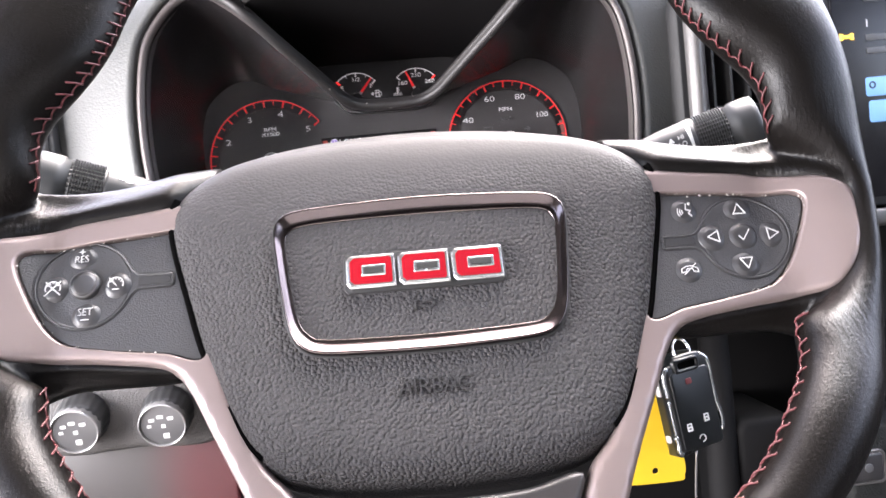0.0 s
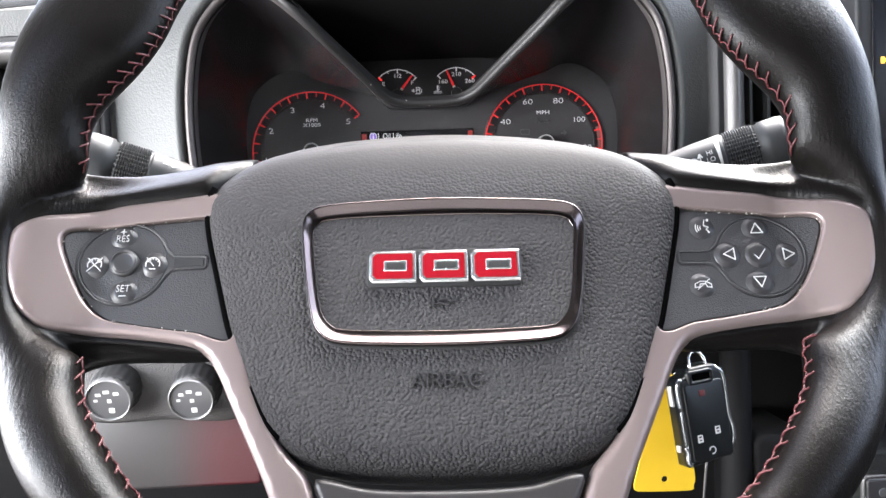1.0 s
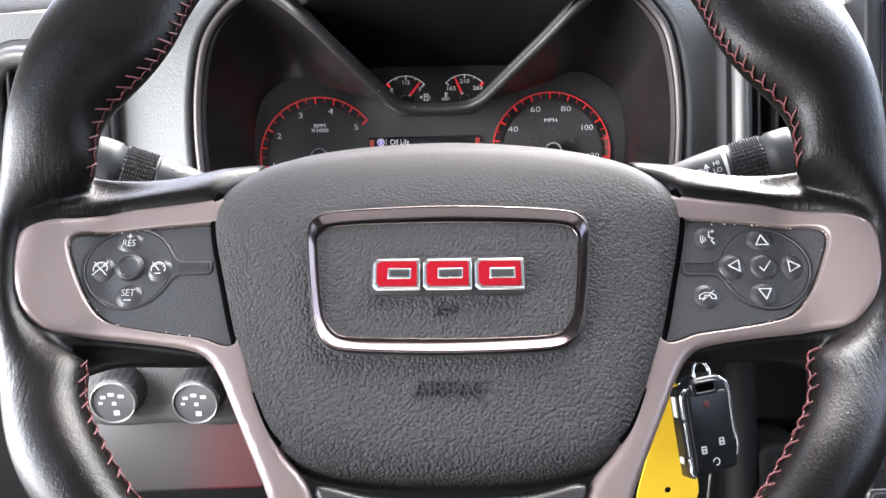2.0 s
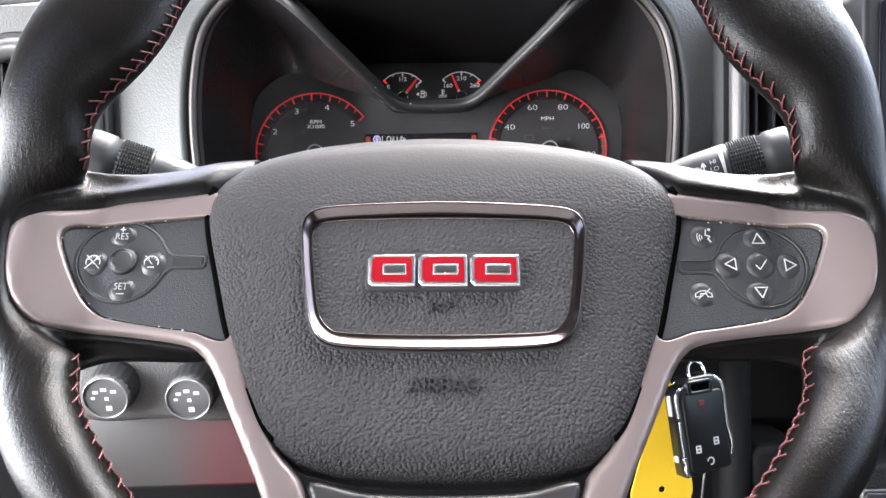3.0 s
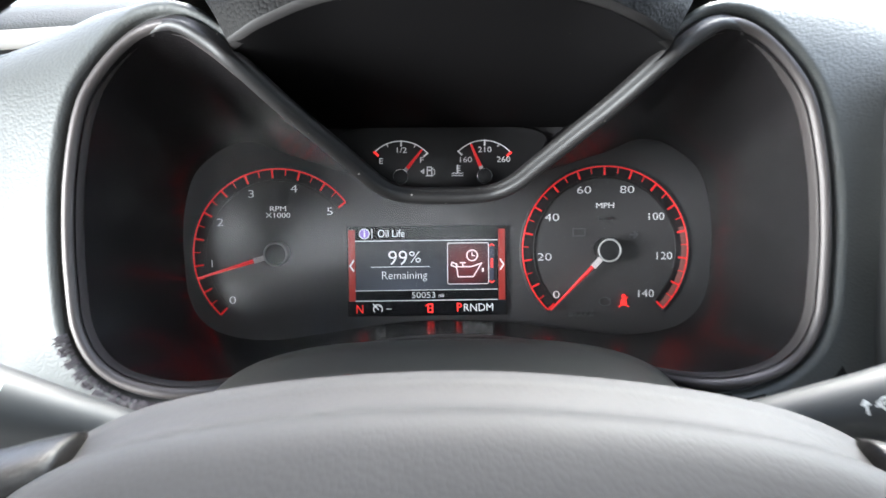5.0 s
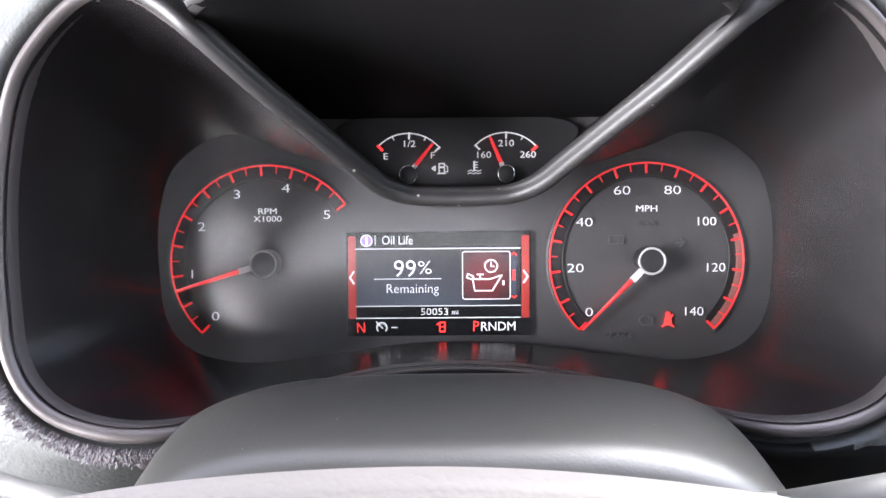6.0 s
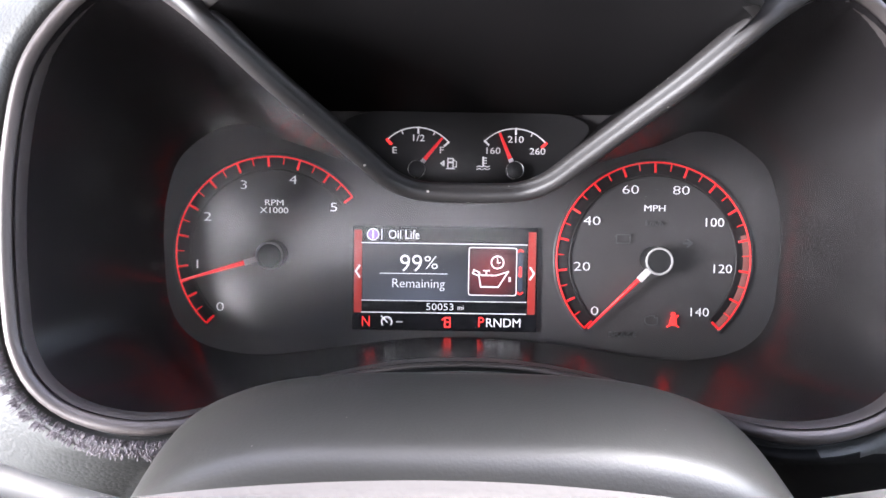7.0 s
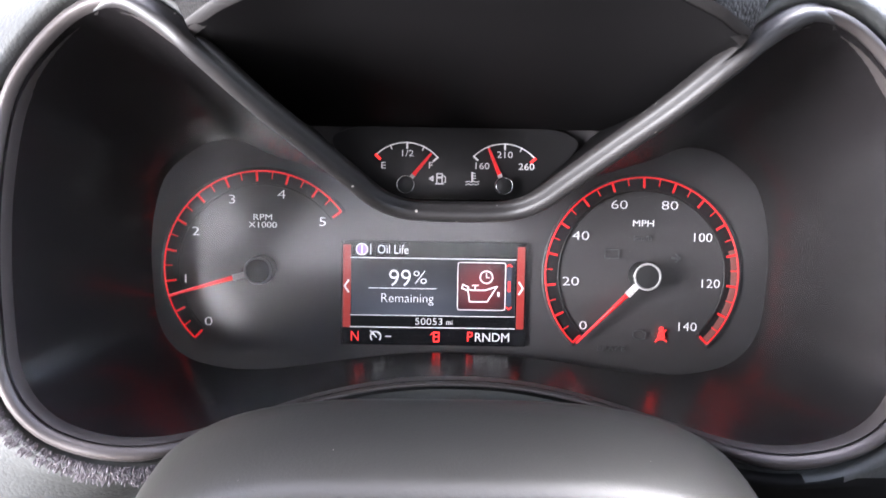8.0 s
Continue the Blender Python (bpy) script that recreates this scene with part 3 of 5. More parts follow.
# crumbs of dust in the joints round the switch panels
rnd = random.Random(11)
dust = bmesh.new()
for side in (1, -1):
    joint = [p for p in curve(PAD, 400, True) if p[0] > 0.108]
    for _ in range(70):
        x, z = rnd.choice(joint)
        if rnd.random() < 0.5 and (z < 0 if side > 0 else z > 0):
            continue
        x, z = side * (x + rnd.gauss(0, 0.0006)), z + rnd.gauss(0, 0.0006)
        r = rnd.uniform(0.00010, 0.00030)
        block(x - r, x + r * rnd.uniform(0.6, 1.6), 0.0064 + spoke_depth(x, z), 0.0068 + spoke_depth(x, z), z - r, z + r, 0.0, bm=dust)
tagged(part("dust", dust, M_CRUMB, wheel, "pale crumbs of dust in the joints"), kind="stuff")

# lower dark panel between the two prongs
LOWER = [(-0.052, -0.0845), (-0.030, -0.0885), (0, -0.0895), (0.030, -0.0885), (0.052, -0.0845), (0.047, -0.100), (0.041, -0.119), (0, -0.121), (-0.041, -0.119), (-0.047, -0.100)]
part("lower_spoke_panel", slab(curve(LOWER, 80, True), 0.0045, 0.025, 0.003), M_LOWER, wheel, "dark grey lower spoke panel").modifiers.new("even_normals", "WEIGHTED_NORMAL")

# airbag cover
HALF = [(0, 0.0775), (0.0273, 0.0763), (0.0545, 0.0730), (0.0755, 0.0681), (0.0902, 0.0608), (0.1012, 0.0503), (0.1065, 0.0409), (0.1067, 0.0314), (0.1044, 0.0189), (0.0986, -0.0021), (0.0928, -0.0221), (0.0865, -0.0378), (0.0797, -0.0525), (0.0724, -0.0651), (0.0608, -0.0745), (0.0440, -0.0792), (0.0231, -0.0813), (0, -0.0819)]
outline = curve(HALF + mirrored(HALF[1:-1])[::-1], 140, True)
CEN = np.array((0.0, -0.006))
rings = []
for s, n in ((0.86, 0.052), (0.93, 0.0495), (0.975, 0.0455), (0.996, 0.0400), (1.003, 0.0340), (1.003, 0.0280), (1.001, 0.022), (0.995, 0.0150), (0.985, 0.0100), (0.968, 0.0065), (0.944, 0.0042), (0.905, 0.0024), (0.85, 0.0013), (0.74, 0.0006), (0.55, 0.0002), (0.35, 0.0), (0.12, 0.0)):
    ring = []
    for p in outline:
        q = CEN + (p - CEN) * s * np.array((1.012, 1.0 if p[1] > -0.02 else 1.03))
        top = max(0.0, (q[1] - 0.028) / 0.05)
        back = min(max(0.0, n - 0.0175), 0.0165) * 0.69 * min(1, max(0, q[1] / 0.06))
        sink = 0.0118 * top ** 1.6 * (1.0 if n < 0.0175 else max(0, 0.040 - n) / 0.0225)
        ring.append((q[0], n + sink, q[1] + back))
    rings.append(ring)
cover = part("airbag_cover", loft(rings, cap1=True, cap0=True), M_HUB, wheel, "grained black airbag cover")

for side in (1, -1):
    gap = [p for p in outline if p[0] * side > 0.05 and -0.070 < p[1] < 0.045]
    gap = sorted(gap, key=lambda p: p[1])
    part("hub_gap", tube([(CEN[0] + (p[0] - CEN[0]) * 0.980, 0.0068, CEN[1] + (p[1] - CEN[1]) * 0.982) for p in gap], 0.0016, 8), M_GAP, wheel)

# chrome badge frame and badge
OUT = [(0, 0.0325), (0.030, 0.0315), (0.050, 0.0300), (0.0575, 0.0275), (0.0605, 0.0220), (0.0600, 0.0120), (0.0575, -0.0080), (0.0545, -0.0230), (0.0500, -0.0300), (0.0430, -0.0328), (0.025, -0.0340), (0, -0.0345)]
INN = [(0, 0.0250), (0.030, 0.0245), (0.048, 0.0235), (0.0540, 0.0215), (0.0560, 0.0170), (0.0555, 0.0100), (0.0535, -0.0070), (0.0510, -0.0185), (0.0470, -0.0240), (0.0420, -0.0260), (0.025, -0.0268), (0, -0.0272)]
o2 = curve(OUT + mirrored(OUT[1:-1])[::-1], 120, True)
i2 = curve(INN + mirrored(INN[1:-1])[::-1], 120, True)
rings = [[(x, y, z) for x, z in o2 + (i2 - o2) * f] for f, y in ((0, 0.003), (0, -0.0022), (0.03, -0.0028), (0.10, -0.0030), (0.16, -0.0028), (0.35, -0.0020), (0.6, -0.0011), (0.85, -0.0004), (0.92, -0.0004), (0.97, -0.0001), (1, 0.0008), (1, 0.003))]
badge = part("badge_frame", loft(rings + [rings[0]]), M_CHROME, wheel, "dark chrome badge frame")
part("badge_groove", frame_ring(inset(o2, -0.0008), inset(o2, 0.0006), -0.0006, 0.003), M_SEAM, wheel)


def bar(x0, x1, z0, z1, cut, y0, y1, mat, parent, name):
    c = cut
    o = [(x0 + c, z0), (x1 - c * 0.4, z0), (x1, z0 + c * 0.4), (x1, z1 - c * 0.4), (x1 - c * 0.4, z1), (x0 + c, z1), (x0, z1 - c), (x0, z0 + c)]
    return part(name, slab(o, y0, y1, 0.0003), mat, parent, smooth=False)


emb = part("emblem", slab(rounded(0.0655, 0.0172, 0.0025), -0.0010, 0.002, 0.0005), M_SEAM, wheel, "red enamel emblem with broad chrome edges on a black ground")
for x0, x1 in ((-0.0318, -0.0118), (-0.0108, 0.0100), (0.0110, 0.0320)):
    edge = [(x0 + 0.0018, -0.0073), (x1, -0.0073), (x1, 0.0073), (x0 + 0.0018, 0.0073), (x0, 0.0052), (x0, -0.0052)]
    part("emblem_edge", slab(edge, -0.0034, 0.0, 0.0013), M_EMBLEMEDGE, emb, "bright chrome edge", smooth=False)
    bar(x0 + 0.0017, x1 - 0.0014, -0.0057, 0.0057, 0.0016, -0.0037, -0.0026, M_RED, emb, "emblem_face")
    part("slot_edge", slab(rounded(x1 - x0 - 0.0100, 0.0050, 0.0006, (x0 + x1) / 2 + 0.0012, 0.0), -0.0040, -0.0030, 0.0007), M_EMBLEMEDGE, emb, smooth=False)
    bar(x0 + 0.0073, x1 - 0.0049, -0.0014, 0.0014, 0.0005, -0.0042, -0.0030, M_SEAM, emb, "emblem_slot")

word("AIRBAG", 0.0062, 0.0, 0.0003, -0.0485, M_BUTTON, wheel, "airbag_lettering", 0.0009, 0.92, bold=-0.00012)
horn = bmesh.new()
stroke([(-0.0052, -0.0135), (-0.0052, -0.0175)], 0.0, 0.0007, 0.0009, bm=horn)
stroke([(-0.0030, -0.0146), (0.0008, -0.0138), (0.0026, -0.0150), (0.0010, -0.0166), (-0.0030, -0.0156)], 0.0, 0.0007, 0.0009, bm=horn)
part("horn_mark", horn, M_BUTTON, wheel, smooth=False)

# switch buttons
def soft_button(x, z, r, y, h=0.0013):
    """A low round button whose sides run softly into the panel."""
    prof = ((1.22, 0.0012), (1.16, 0.0001), (1.06, -0.10 * h), (0.94, -0.42 * h), (0.82, -0.78 * h), (0.66, -0.97 * h), (0.40, -h), (0.08, -0.98 * h))
    return loft([[(x + r * k * math.cos(2 * math.pi * i / 32), y + d, z + r * k * math.sin(2 * math.pi * i / 32)) for i in range(32)] for k, d in prof], cap1=True)


def switch_cluster(side, cx, cz):
    pan = [c for c in wheel.children if c.name.startswith("switch_panel")][0 if side > 0 else 1]
    base = 0.0070 + spoke_depth(cx, cz)
    zero = spoke_depth(cx, cz)

    def ring(r, y, n=56):
        return [(cx + r * math.cos(2 * math.pi * k / n), base + y + spoke_depth(cx + r * math.cos(2 * math.pi * k / n), cz + r * math.sin(2 * math.pi * k / n)) - zero, cz + r * math.sin(2 * math.pi * k / n)) for k in range(n)]

    part("button_disc", loft([ring(0.0182, 0.004), ring(0.0182, 0.0), ring(0.0178, -0.0003), ring(0.0172, -0.0003), ring(0.0150, -0.0002), ring(0.0110, -0.0003), ring(0.0086, -0.0008), ring(0.0015, -0.0010)], cap1=True), M_PAD, pan)
    # raised line round the disc that runs on into a tongue towards the hub
    turn = [(0.0186, 0.0054), (0.0210, 0.0032), (0.0250, 0.0027), (0.0345, 0.0027), (0.0353, 0.0020)]
    half = arc(0, 0, 0.0187, 180, 27, 34) + turn
    line = [(cx - side * u, cz + v) for u, v in half + [(u, -v) for u, v in half[1:]][::-1]]
    on = lambda o, y: [(x, 0.0070 + y + spoke_depth(x, z), z) for x, z in o]
    part("raised_line", tube(on(line, -0.0001), 0.00050, 8, True), M_PAD, pan)
    part("line_groove", tube(on(inset(line, -0.0007), 0.0001), 0.00032, 6, True), M_SEAM, pan)
    mark = [(cx - side * u, cz + v) for u, v in ((0.0225, 0.0), (0.0330, 0.0))]
    part("tongue_mark", stroke(mark, base - 0.0002, 0.0034, 0.0002), M_SEAM, pan, smooth=False)
    return pan, base


pan, base = switch_cluster(1, 0.1375, 0.0055)
y = base - 0.0028
for x, z, shape in ((0.1377, 0.0183, "u"), (0.1353, -0.0071, "d"), (0.1238, 0.0061, "l"), (0.1497, 0.0055, "r"), (0.1370, 0.0056, "c")):
    yb = 0.0070 + spoke_depth(x, z) if shape != "c" else base
    b = part("button", soft_button(x, z, 0.0052 if shape != "c" else 0.0062, yb - 0.0003, 0.0013 if shape != "c" else 0.0018), M_BUTTON, pan)
    w, h = 0.0034, 0.0030
    tri = {"u": [(-w, -h), (w, -h), (0, h)], "d": [(-w, h), (w, h), (0, -h)], "l": [(h, -w), (h, w), (-h, 0)], "r": [(-h, -w), (-h, w), (h, 0)], "c": [(-0.0028, -0.0004), (-0.0010, -0.0026), (0.0030, 0.0026)]}[shape]
    part("icon", stroke([(x + p * (0.78 if shape != "c" else 0.85), z + q * (0.78 if shape != "c" else 0.85)) for p, q in tri], yb - (0.0015 if shape != "c" else 0.0020), 0.00042, 0.0003, shape != "c"), M_ICON, b, smooth=False)
for x, z, shape in ((0.1143, 0.0197, "voice"), (0.1105, -0.0076, "phone")):
    yb = 0.0070
    b = part("button", soft_button(x, z, 0.0050, yb, 0.0012), M_BUTTON, pan)
    ic = bmesh.new()
    if shape == "voice":
        for r in (0.0014, 0.0024, 0.0034):
            stroke(arc(x + 0.0003, z - 0.0006, r, 150, 215, 6), yb - 0.0011, 0.00032, 0.0003, bm=ic)
        stroke([(x + 0.0012, z + 0.0030), (x + 0.0006, z + 0.0004), (x + 0.0026, z - 0.0004), (x + 0.0016, z - 0.0014), (x + 0.0028, z - 0.0030)], yb - 0.0011, 0.00038, 0.0003, bm=ic)
        stroke(arc(x + 0.0026, z + 0.0030, 0.0004, 0, 330, 8), yb - 0.0011, 0.00038, 0.0003, bm=ic)
    else:
        stroke([(x - 0.0036, z - 0.0014), (x - 0.0034, z + 0.0002), (x - 0.0012, z + 0.0014), (x + 0.0012, z + 0.0014), (x + 0.0034, z + 0.0002), (x + 0.0036, z - 0.0014), (x + 0.0016, z - 0.0012), (x + 0.0012, z + 0.0002), (x - 0.0012, z + 0.0002), (x - 0.0016, z - 0.0012)], yb - 0.0011, 0.00032, 0.0003, True, bm=ic)
        stroke([(x - 0.0024, z - 0.0022), (x + 0.0030, z + 0.0024)], yb - 0.0011, 0.00032, 0.0003, bm=ic)
    part("icon", ic, M_ICON, b, smooth=False)

pan, base = switch_cluster(-1, -0.1385, 0.0080)
b = part("button", disc(-0.1381, 0.0077, 0.0062, base - 0.0030, base + 0.003, 0.0014, 32, -0.0006), M_BUTTON, pan, "plain round centre button")
for x, z, shape in ((-0.1402, 0.0200, "RES"), (-0.1370, -0.0052, "SET"), (-0.1505, 0.0070, "off"), (-0.1257, 0.0070, "on")):
    yb = 0.0070 + spoke_depth(x, z)
    b = part("button", soft_button(x, z, 0.0050, yb - 0.0003, 0.0013), M_BUTTON, pan)
    ic = bmesh.new()
    yy = yb - 0.0015
    if shape in ("RES", "SET"):
        word(shape, 0.0031, x, yy - 0.0002, z + (-0.0008 if shape == "RES" else 0.0010), M_ICON, b, "lettering", 0.0002, 0.85, bold=-0.00009)
        if shape == "RES":
            stroke([(x - 0.0011, z + 0.0026), (x + 0.0011, z + 0.0026)], yy, 0.00034, 0.0003, bm=ic)
            stroke([(x, z + 0.0037), (x, z + 0.0015)], yy, 0.00034, 0.00035, bm=ic)
        else:
            stroke([(x - 0.0015, z - 0.0022), (x + 0.0015, z - 0.0022)], yy, 0.00036, 0.0003, bm=ic)
    else:
        stroke(arc(x, z, 0.0030, -20, 200, 14), yy, 0.00036, 0.0003, bm=ic)
        for a in (30, 60, 90, 120, 150):
            stroke([(x + 0.0021 * math.cos(radians(a)), z + 0.0021 * math.sin(radians(a))), (x + 0.0027 * math.cos(radians(a)), z + 0.0027 * math.sin(radians(a)))], yy, 0.0003, 0.0003, bm=ic)
        stroke([(x - 0.0028, z + 0.0030), (x + 0.0004, z - 0.0008)], yy, 0.00034, 0.00035, bm=ic)
        if shape == "off":
            stroke([(x - 0.0030, z - 0.0030), (x + 0.0030, z + 0.0030)], yy, 0.00036, 0.0004, bm=ic)
            stroke([(x - 0.0030, z + 0.0030), (x + 0.0030, z - 0.0030)], yy, 0.00036, 0.0004, bm=ic)
        else:
            stroke([(x - 0.0012, z - 0.0022), (x + 0.0012, z - 0.0022)], yy, 0.00034, 0.0003, bm=ic)
    part("icon", ic, M_ICON, b, smooth=False)


# ---- instrument cluster ----
cluster = thing("instrument_cluster", "black instrument cluster with red-ringed dials and a lit colour display", "instrument cluster")
SIDE = [(0.111, -0.132, -0.0555), (0.131, -0.140, -0.0548), (0.151, -0.140, -0.0500), (0.1635, -0.140, -0.0405), (0.1700, -0.140, -0.0270), (0.1720, -0.140, -0.0110), (0.1730, -0.140, 0.0140), (0.1715, -0.140, 0.0430), (0.1660, -0.140, 0.0720), (0.1565, -0.140, 0.0890), (0.1410, -0.141, 0.1035), (0.1250, -0.145, 0.1068), (0.1110, -0.145, 0.0992), (0.0990, -0.143, 0.0890)]
VEE = [(0.0820, -0.128, 0.0735), (0.0660, -0.108, 0.0598), (0.0500, -0.088, 0.0460), (0.0385, -0.075, 0.0365), (0.0265, -0.067, 0.0318), (0.012, -0.065, 0.0305), (0.0, -0.0645, 0.0303)]
ARCH = [(0.0, -0.071, -0.0445), (0.030, -0.074, -0.0455), (0.060, -0.085, -0.0490), (0.088, -0.108, -0.0530)]
half = ARCH + SIDE + VEE
full = half + mirrored(half[1:-1])[::-1]
NB = 240
front = curve(full, NB, True)


YC = -0.0148  # plane of the clear cover over the dials


def back_of(p):
    x, y, z = p
    k = min(1.0, max(0.0, (0.118 - abs(x)) / 0.02)) if z > 0.02 else 0.0  # the vee
    bx = x * (1.004 if x > 0 else 0.955)
    if z > 0.0:
        bz = z * 0.66 * (1 - k) + (z + 0.010 - 0.045 * max(0, (z - 0.03) / 0.07)) * k
    else:
        bz = max(z, -0.0555)
    return np.array((bx * 0.972, YC + 0.0006, (bz - 0.030) * 0.972 + 0.030))


back = np.array([back_of(p) for p in front])
rings = [front + (back - front) * s + np.array((0, 0, 0.0)) for s in np.linspace(0, 1, 9)]
part("housing", loft(rings), M_CAVITY, cluster, "glossy black cluster housing")
bm = slab(rounded(0.372, 0.150, 0.03, 0.0, 0.014), 0.0, 0.010, 0.0005)
part("dial_plate", bm, M_DIAL, cluster, "dark grey printed dial plate")

# satin bezel along the front edge, then a soft black ring outside it
cen = np.array((0.0, -0.14, 0.02))


def outward(path):
    t = np.roll(path, -1, 0) - np.roll(path, 1, 0)
    t /= np.linalg.norm(t, axis=1)[:, None]
    o = np.cross(t, np.array((0.0, -1.0, 0.0)))
    o /= np.linalg.norm(o, axis=1)[:, None]
    return -o if np.mean(np.sum(o * (path - cen), axis=1)) < 0 else o


OUTW = outward(front)


# the bezel is wide round the two sides and thin along the lower arch and under the lip
BROAD = np.array([0.40 if (abs(p[0]) < 0.104 and p[2] < 0.0) or (abs(p[0]) < 0.095 and p[2] > 0.02) else 1.0 for p in front])
BROAD = np.convolve(np.r_[BROAD[-4:], BROAD, BROAD[:4]], np.ones(9) / 9, "valid")[:, None]


def ring_sweep(profile):
    return loft([front + OUTW * a * BROAD + np.array((0, b, 0)) for a, b in profile])


part("bezel", ring_sweep([(-0.0013, 0.0075), (-0.0010, 0.0036), (0.0000, 0.0012), (0.0012, -0.0008), (0.0026, -0.0020), (0.0040, -0.0021), (0.0053, -0.0011), (0.0063, 0.0012), (0.0067, 0.008)]), M_BEZEL, cluster, "satin grey bezel")
part("bezel_gap", ring_sweep([(0.0062, 0.004), (0.0072, 0.0048), (0.0084, 0.004)]), M_SEAM, cluster)

# clear cover over the dials
M_COVER = bpy.data.materials.new("clear_dial_cover")
M_COVER.use_nodes = True
cn, cl = M_COVER.node_tree.nodes, M_COVER.node_tree.links
clear, gloss, both, fres = (cn.new("ShaderNode" + k) for k in ("BsdfTransparent", "BsdfGlossy", "MixShader", "Fresnel"))
gloss.inputs["Roughness"].default_value = 0.15
fres.inputs["IOR"].default_value = 1.47
cl.new(fres.outputs[0], both.inputs[0])
cl.new(clear.outputs[0], both.inputs[1])
cl.new(gloss.outputs[0], both.inputs[2])
cl.new(both.outputs[0], cn["Material Output"].inputs["Surface"])
rim_of_cover = inset(back[:, [0, 2]], -0.0006)
cover_pane = part("dial_cover", slab(rim_of_cover, YC, YC + 0.0012, 0.0001), M_COVER, cluster, "clear cover with a soft reflection", smooth=False)
cover_pane.visible_shadow = False

# dial rings, ticks, numerals and needles
def dial(cx, a0, a1, ticks, numerals, unit, needle, name):
    lip = [(x, z) for x, z in arc(cx, 0, 0.0556, a0 + 1.5, a1 - 1.5, 90)] + [(x, z) for x, z in arc(cx, 0, 0.0536, a1 - 1.5, a0 + 1.5, 90)]
    d = part(name, slab(lip, -0.0016, 0.0, 0.0008), M_DIAL, cluster)
    face = arc(cx, 0, 0.0462, a0 + 0.5, a1 - 0.5, 90)
    part("inner_edge", tube([(x, -0.0008, z) for x, z in face], 0.00055, 8), M_DIALDARK, d)
    band = [(x, z) for x, z in arc(cx, 0, 0.0532, a0, a1, 90)] + [(x, z) for x, z in arc(cx, 0, 0.0462, a1, a0, 90)]
    part("tick_band", slab(band, -0.0007, 0.0, 0.0002), M_DIALDARK, d)
    outer = arc(cx, 0, 0.0535, a0, a1, 110)
    part("red_ring", tube([(x, -0.0018, z) for x, z in outer], 0.00046, 8), M_GLOWTICK, d)
    for k in range(ticks):
        a = radians(a0 + (a1 - a0) * k / (ticks - 1))
        big = k % 2 == 0
        r0 = 0.0482 if big else 0.0495
        part("tick", stroke([(cx + r0 * math.cos(a), r0 * math.sin(a)), (cx + 0.0532 * math.cos(a), 0.0532 * math.sin(a))], -0.0009, 0.0012 if big else 0.0006, 0.0004), M_GLOWTICK, d, smooth=False)
    for text, x, z in numerals:
        word(text, 0.0048, x, -0.0012, z, M_GLOWWHITE, d, "numeral", 0.0002, 1.42 if len(text) < 3 else 1.16, bold=-0.00009)
    for text, x, z, s in unit:
        word(text, s, x, -0.0014, z, M_DIM if s < 0.0031 else M_GLOWWHITE, d, "unit_lettering", 0.0002, 1.25)
    a = radians(needle)
    ca, sa = math.cos(a), math.sin(a)
    nb = bmesh.new()
    pts = []
    for r, w, y in ((0.0085, 0.0014, -0.0112), (0.018, 0.0013, -0.0102), (0.0525, 0.0006, -0.0062)):
        pts.append([(cx + r * ca - w * sa * s, y + (0.0009 if abs(s) > 0.5 else 0), r * sa + w * ca * s) for s in (-1, 0, 1)] + [(cx + r * ca, y + 0.0022, r * sa)])
    nd = part("needle", loft(pts, cap0=True, cap1=True, bm=nb), M_NEEDLE, d)
    root = [[(cx + r * ca - w * sa * s, y, r * sa + w * ca * s) for s, y in ((-1, -0.0118), (1, -0.0118), (1, -0.0095), (-1, -0.0095))] for r, w in ((0.006, 0.0016), (0.0145, 0.0017))]
    part("needle_root", loft(root, cap0=True, cap1=True), M_PALE, nd, smooth=False)
    part("needle_cap", disc(cx, 0, 0.0074, -0.0135, -0.001, 0.0012, 48), M_NEEDLEHUB, nd)
    part("cap_ring", tube([(x, -0.0136, z) for x, z in arc(cx, 0, 0.0069, 0, 354, 60)], 0.00065, 8, True), M_CAPRING, nd)
    return d


TC, SC = -0.1045, 0.1045
dial(TC, 226, 37, 21, (("0", -0.1342, -0.0297), ("1", -0.1467, -0.0063), ("2", -0.1410, 0.0199), ("3", -0.1212, 0.0376), ("4", -0.0942, 0.0407), ("5", -0.0718, 0.0261)), (("RPM", TC, 0.0282, 0.0032), ("X1000", TC, 0.0240, 0.0032)), 196.7, "tachometer")
sp = dial(SC, 226, -45.5, 29, (("0", 0.0728, -0.0290), ("20", 0.0652, -0.0045), ("40", 0.0702, 0.0208), ("60", 0.0909, 0.0382), ("80", 0.1188, 0.0382), ("100", 0.1372, 0.0208), ("120", 0.1424, -0.0047), ("140", 0.1304, -0.0290)), (("MPH", SC, 0.0282, 0.0034), ("km/h", SC, 0.0200, 0.0028), ("BRAKE", 0.0886, -0.0418, 0.0030)), 226.6, "speedometer")
zone = arc(SC, 0, 0.0533, 16, -45.5, 40) + arc(SC, 0, 0.0498, -45.5, 16, 40)
part("red_zone", slab(zone, -0.0009, 0.0, 0.0001), M_REDZONE, sp, "dull red upper speed band")
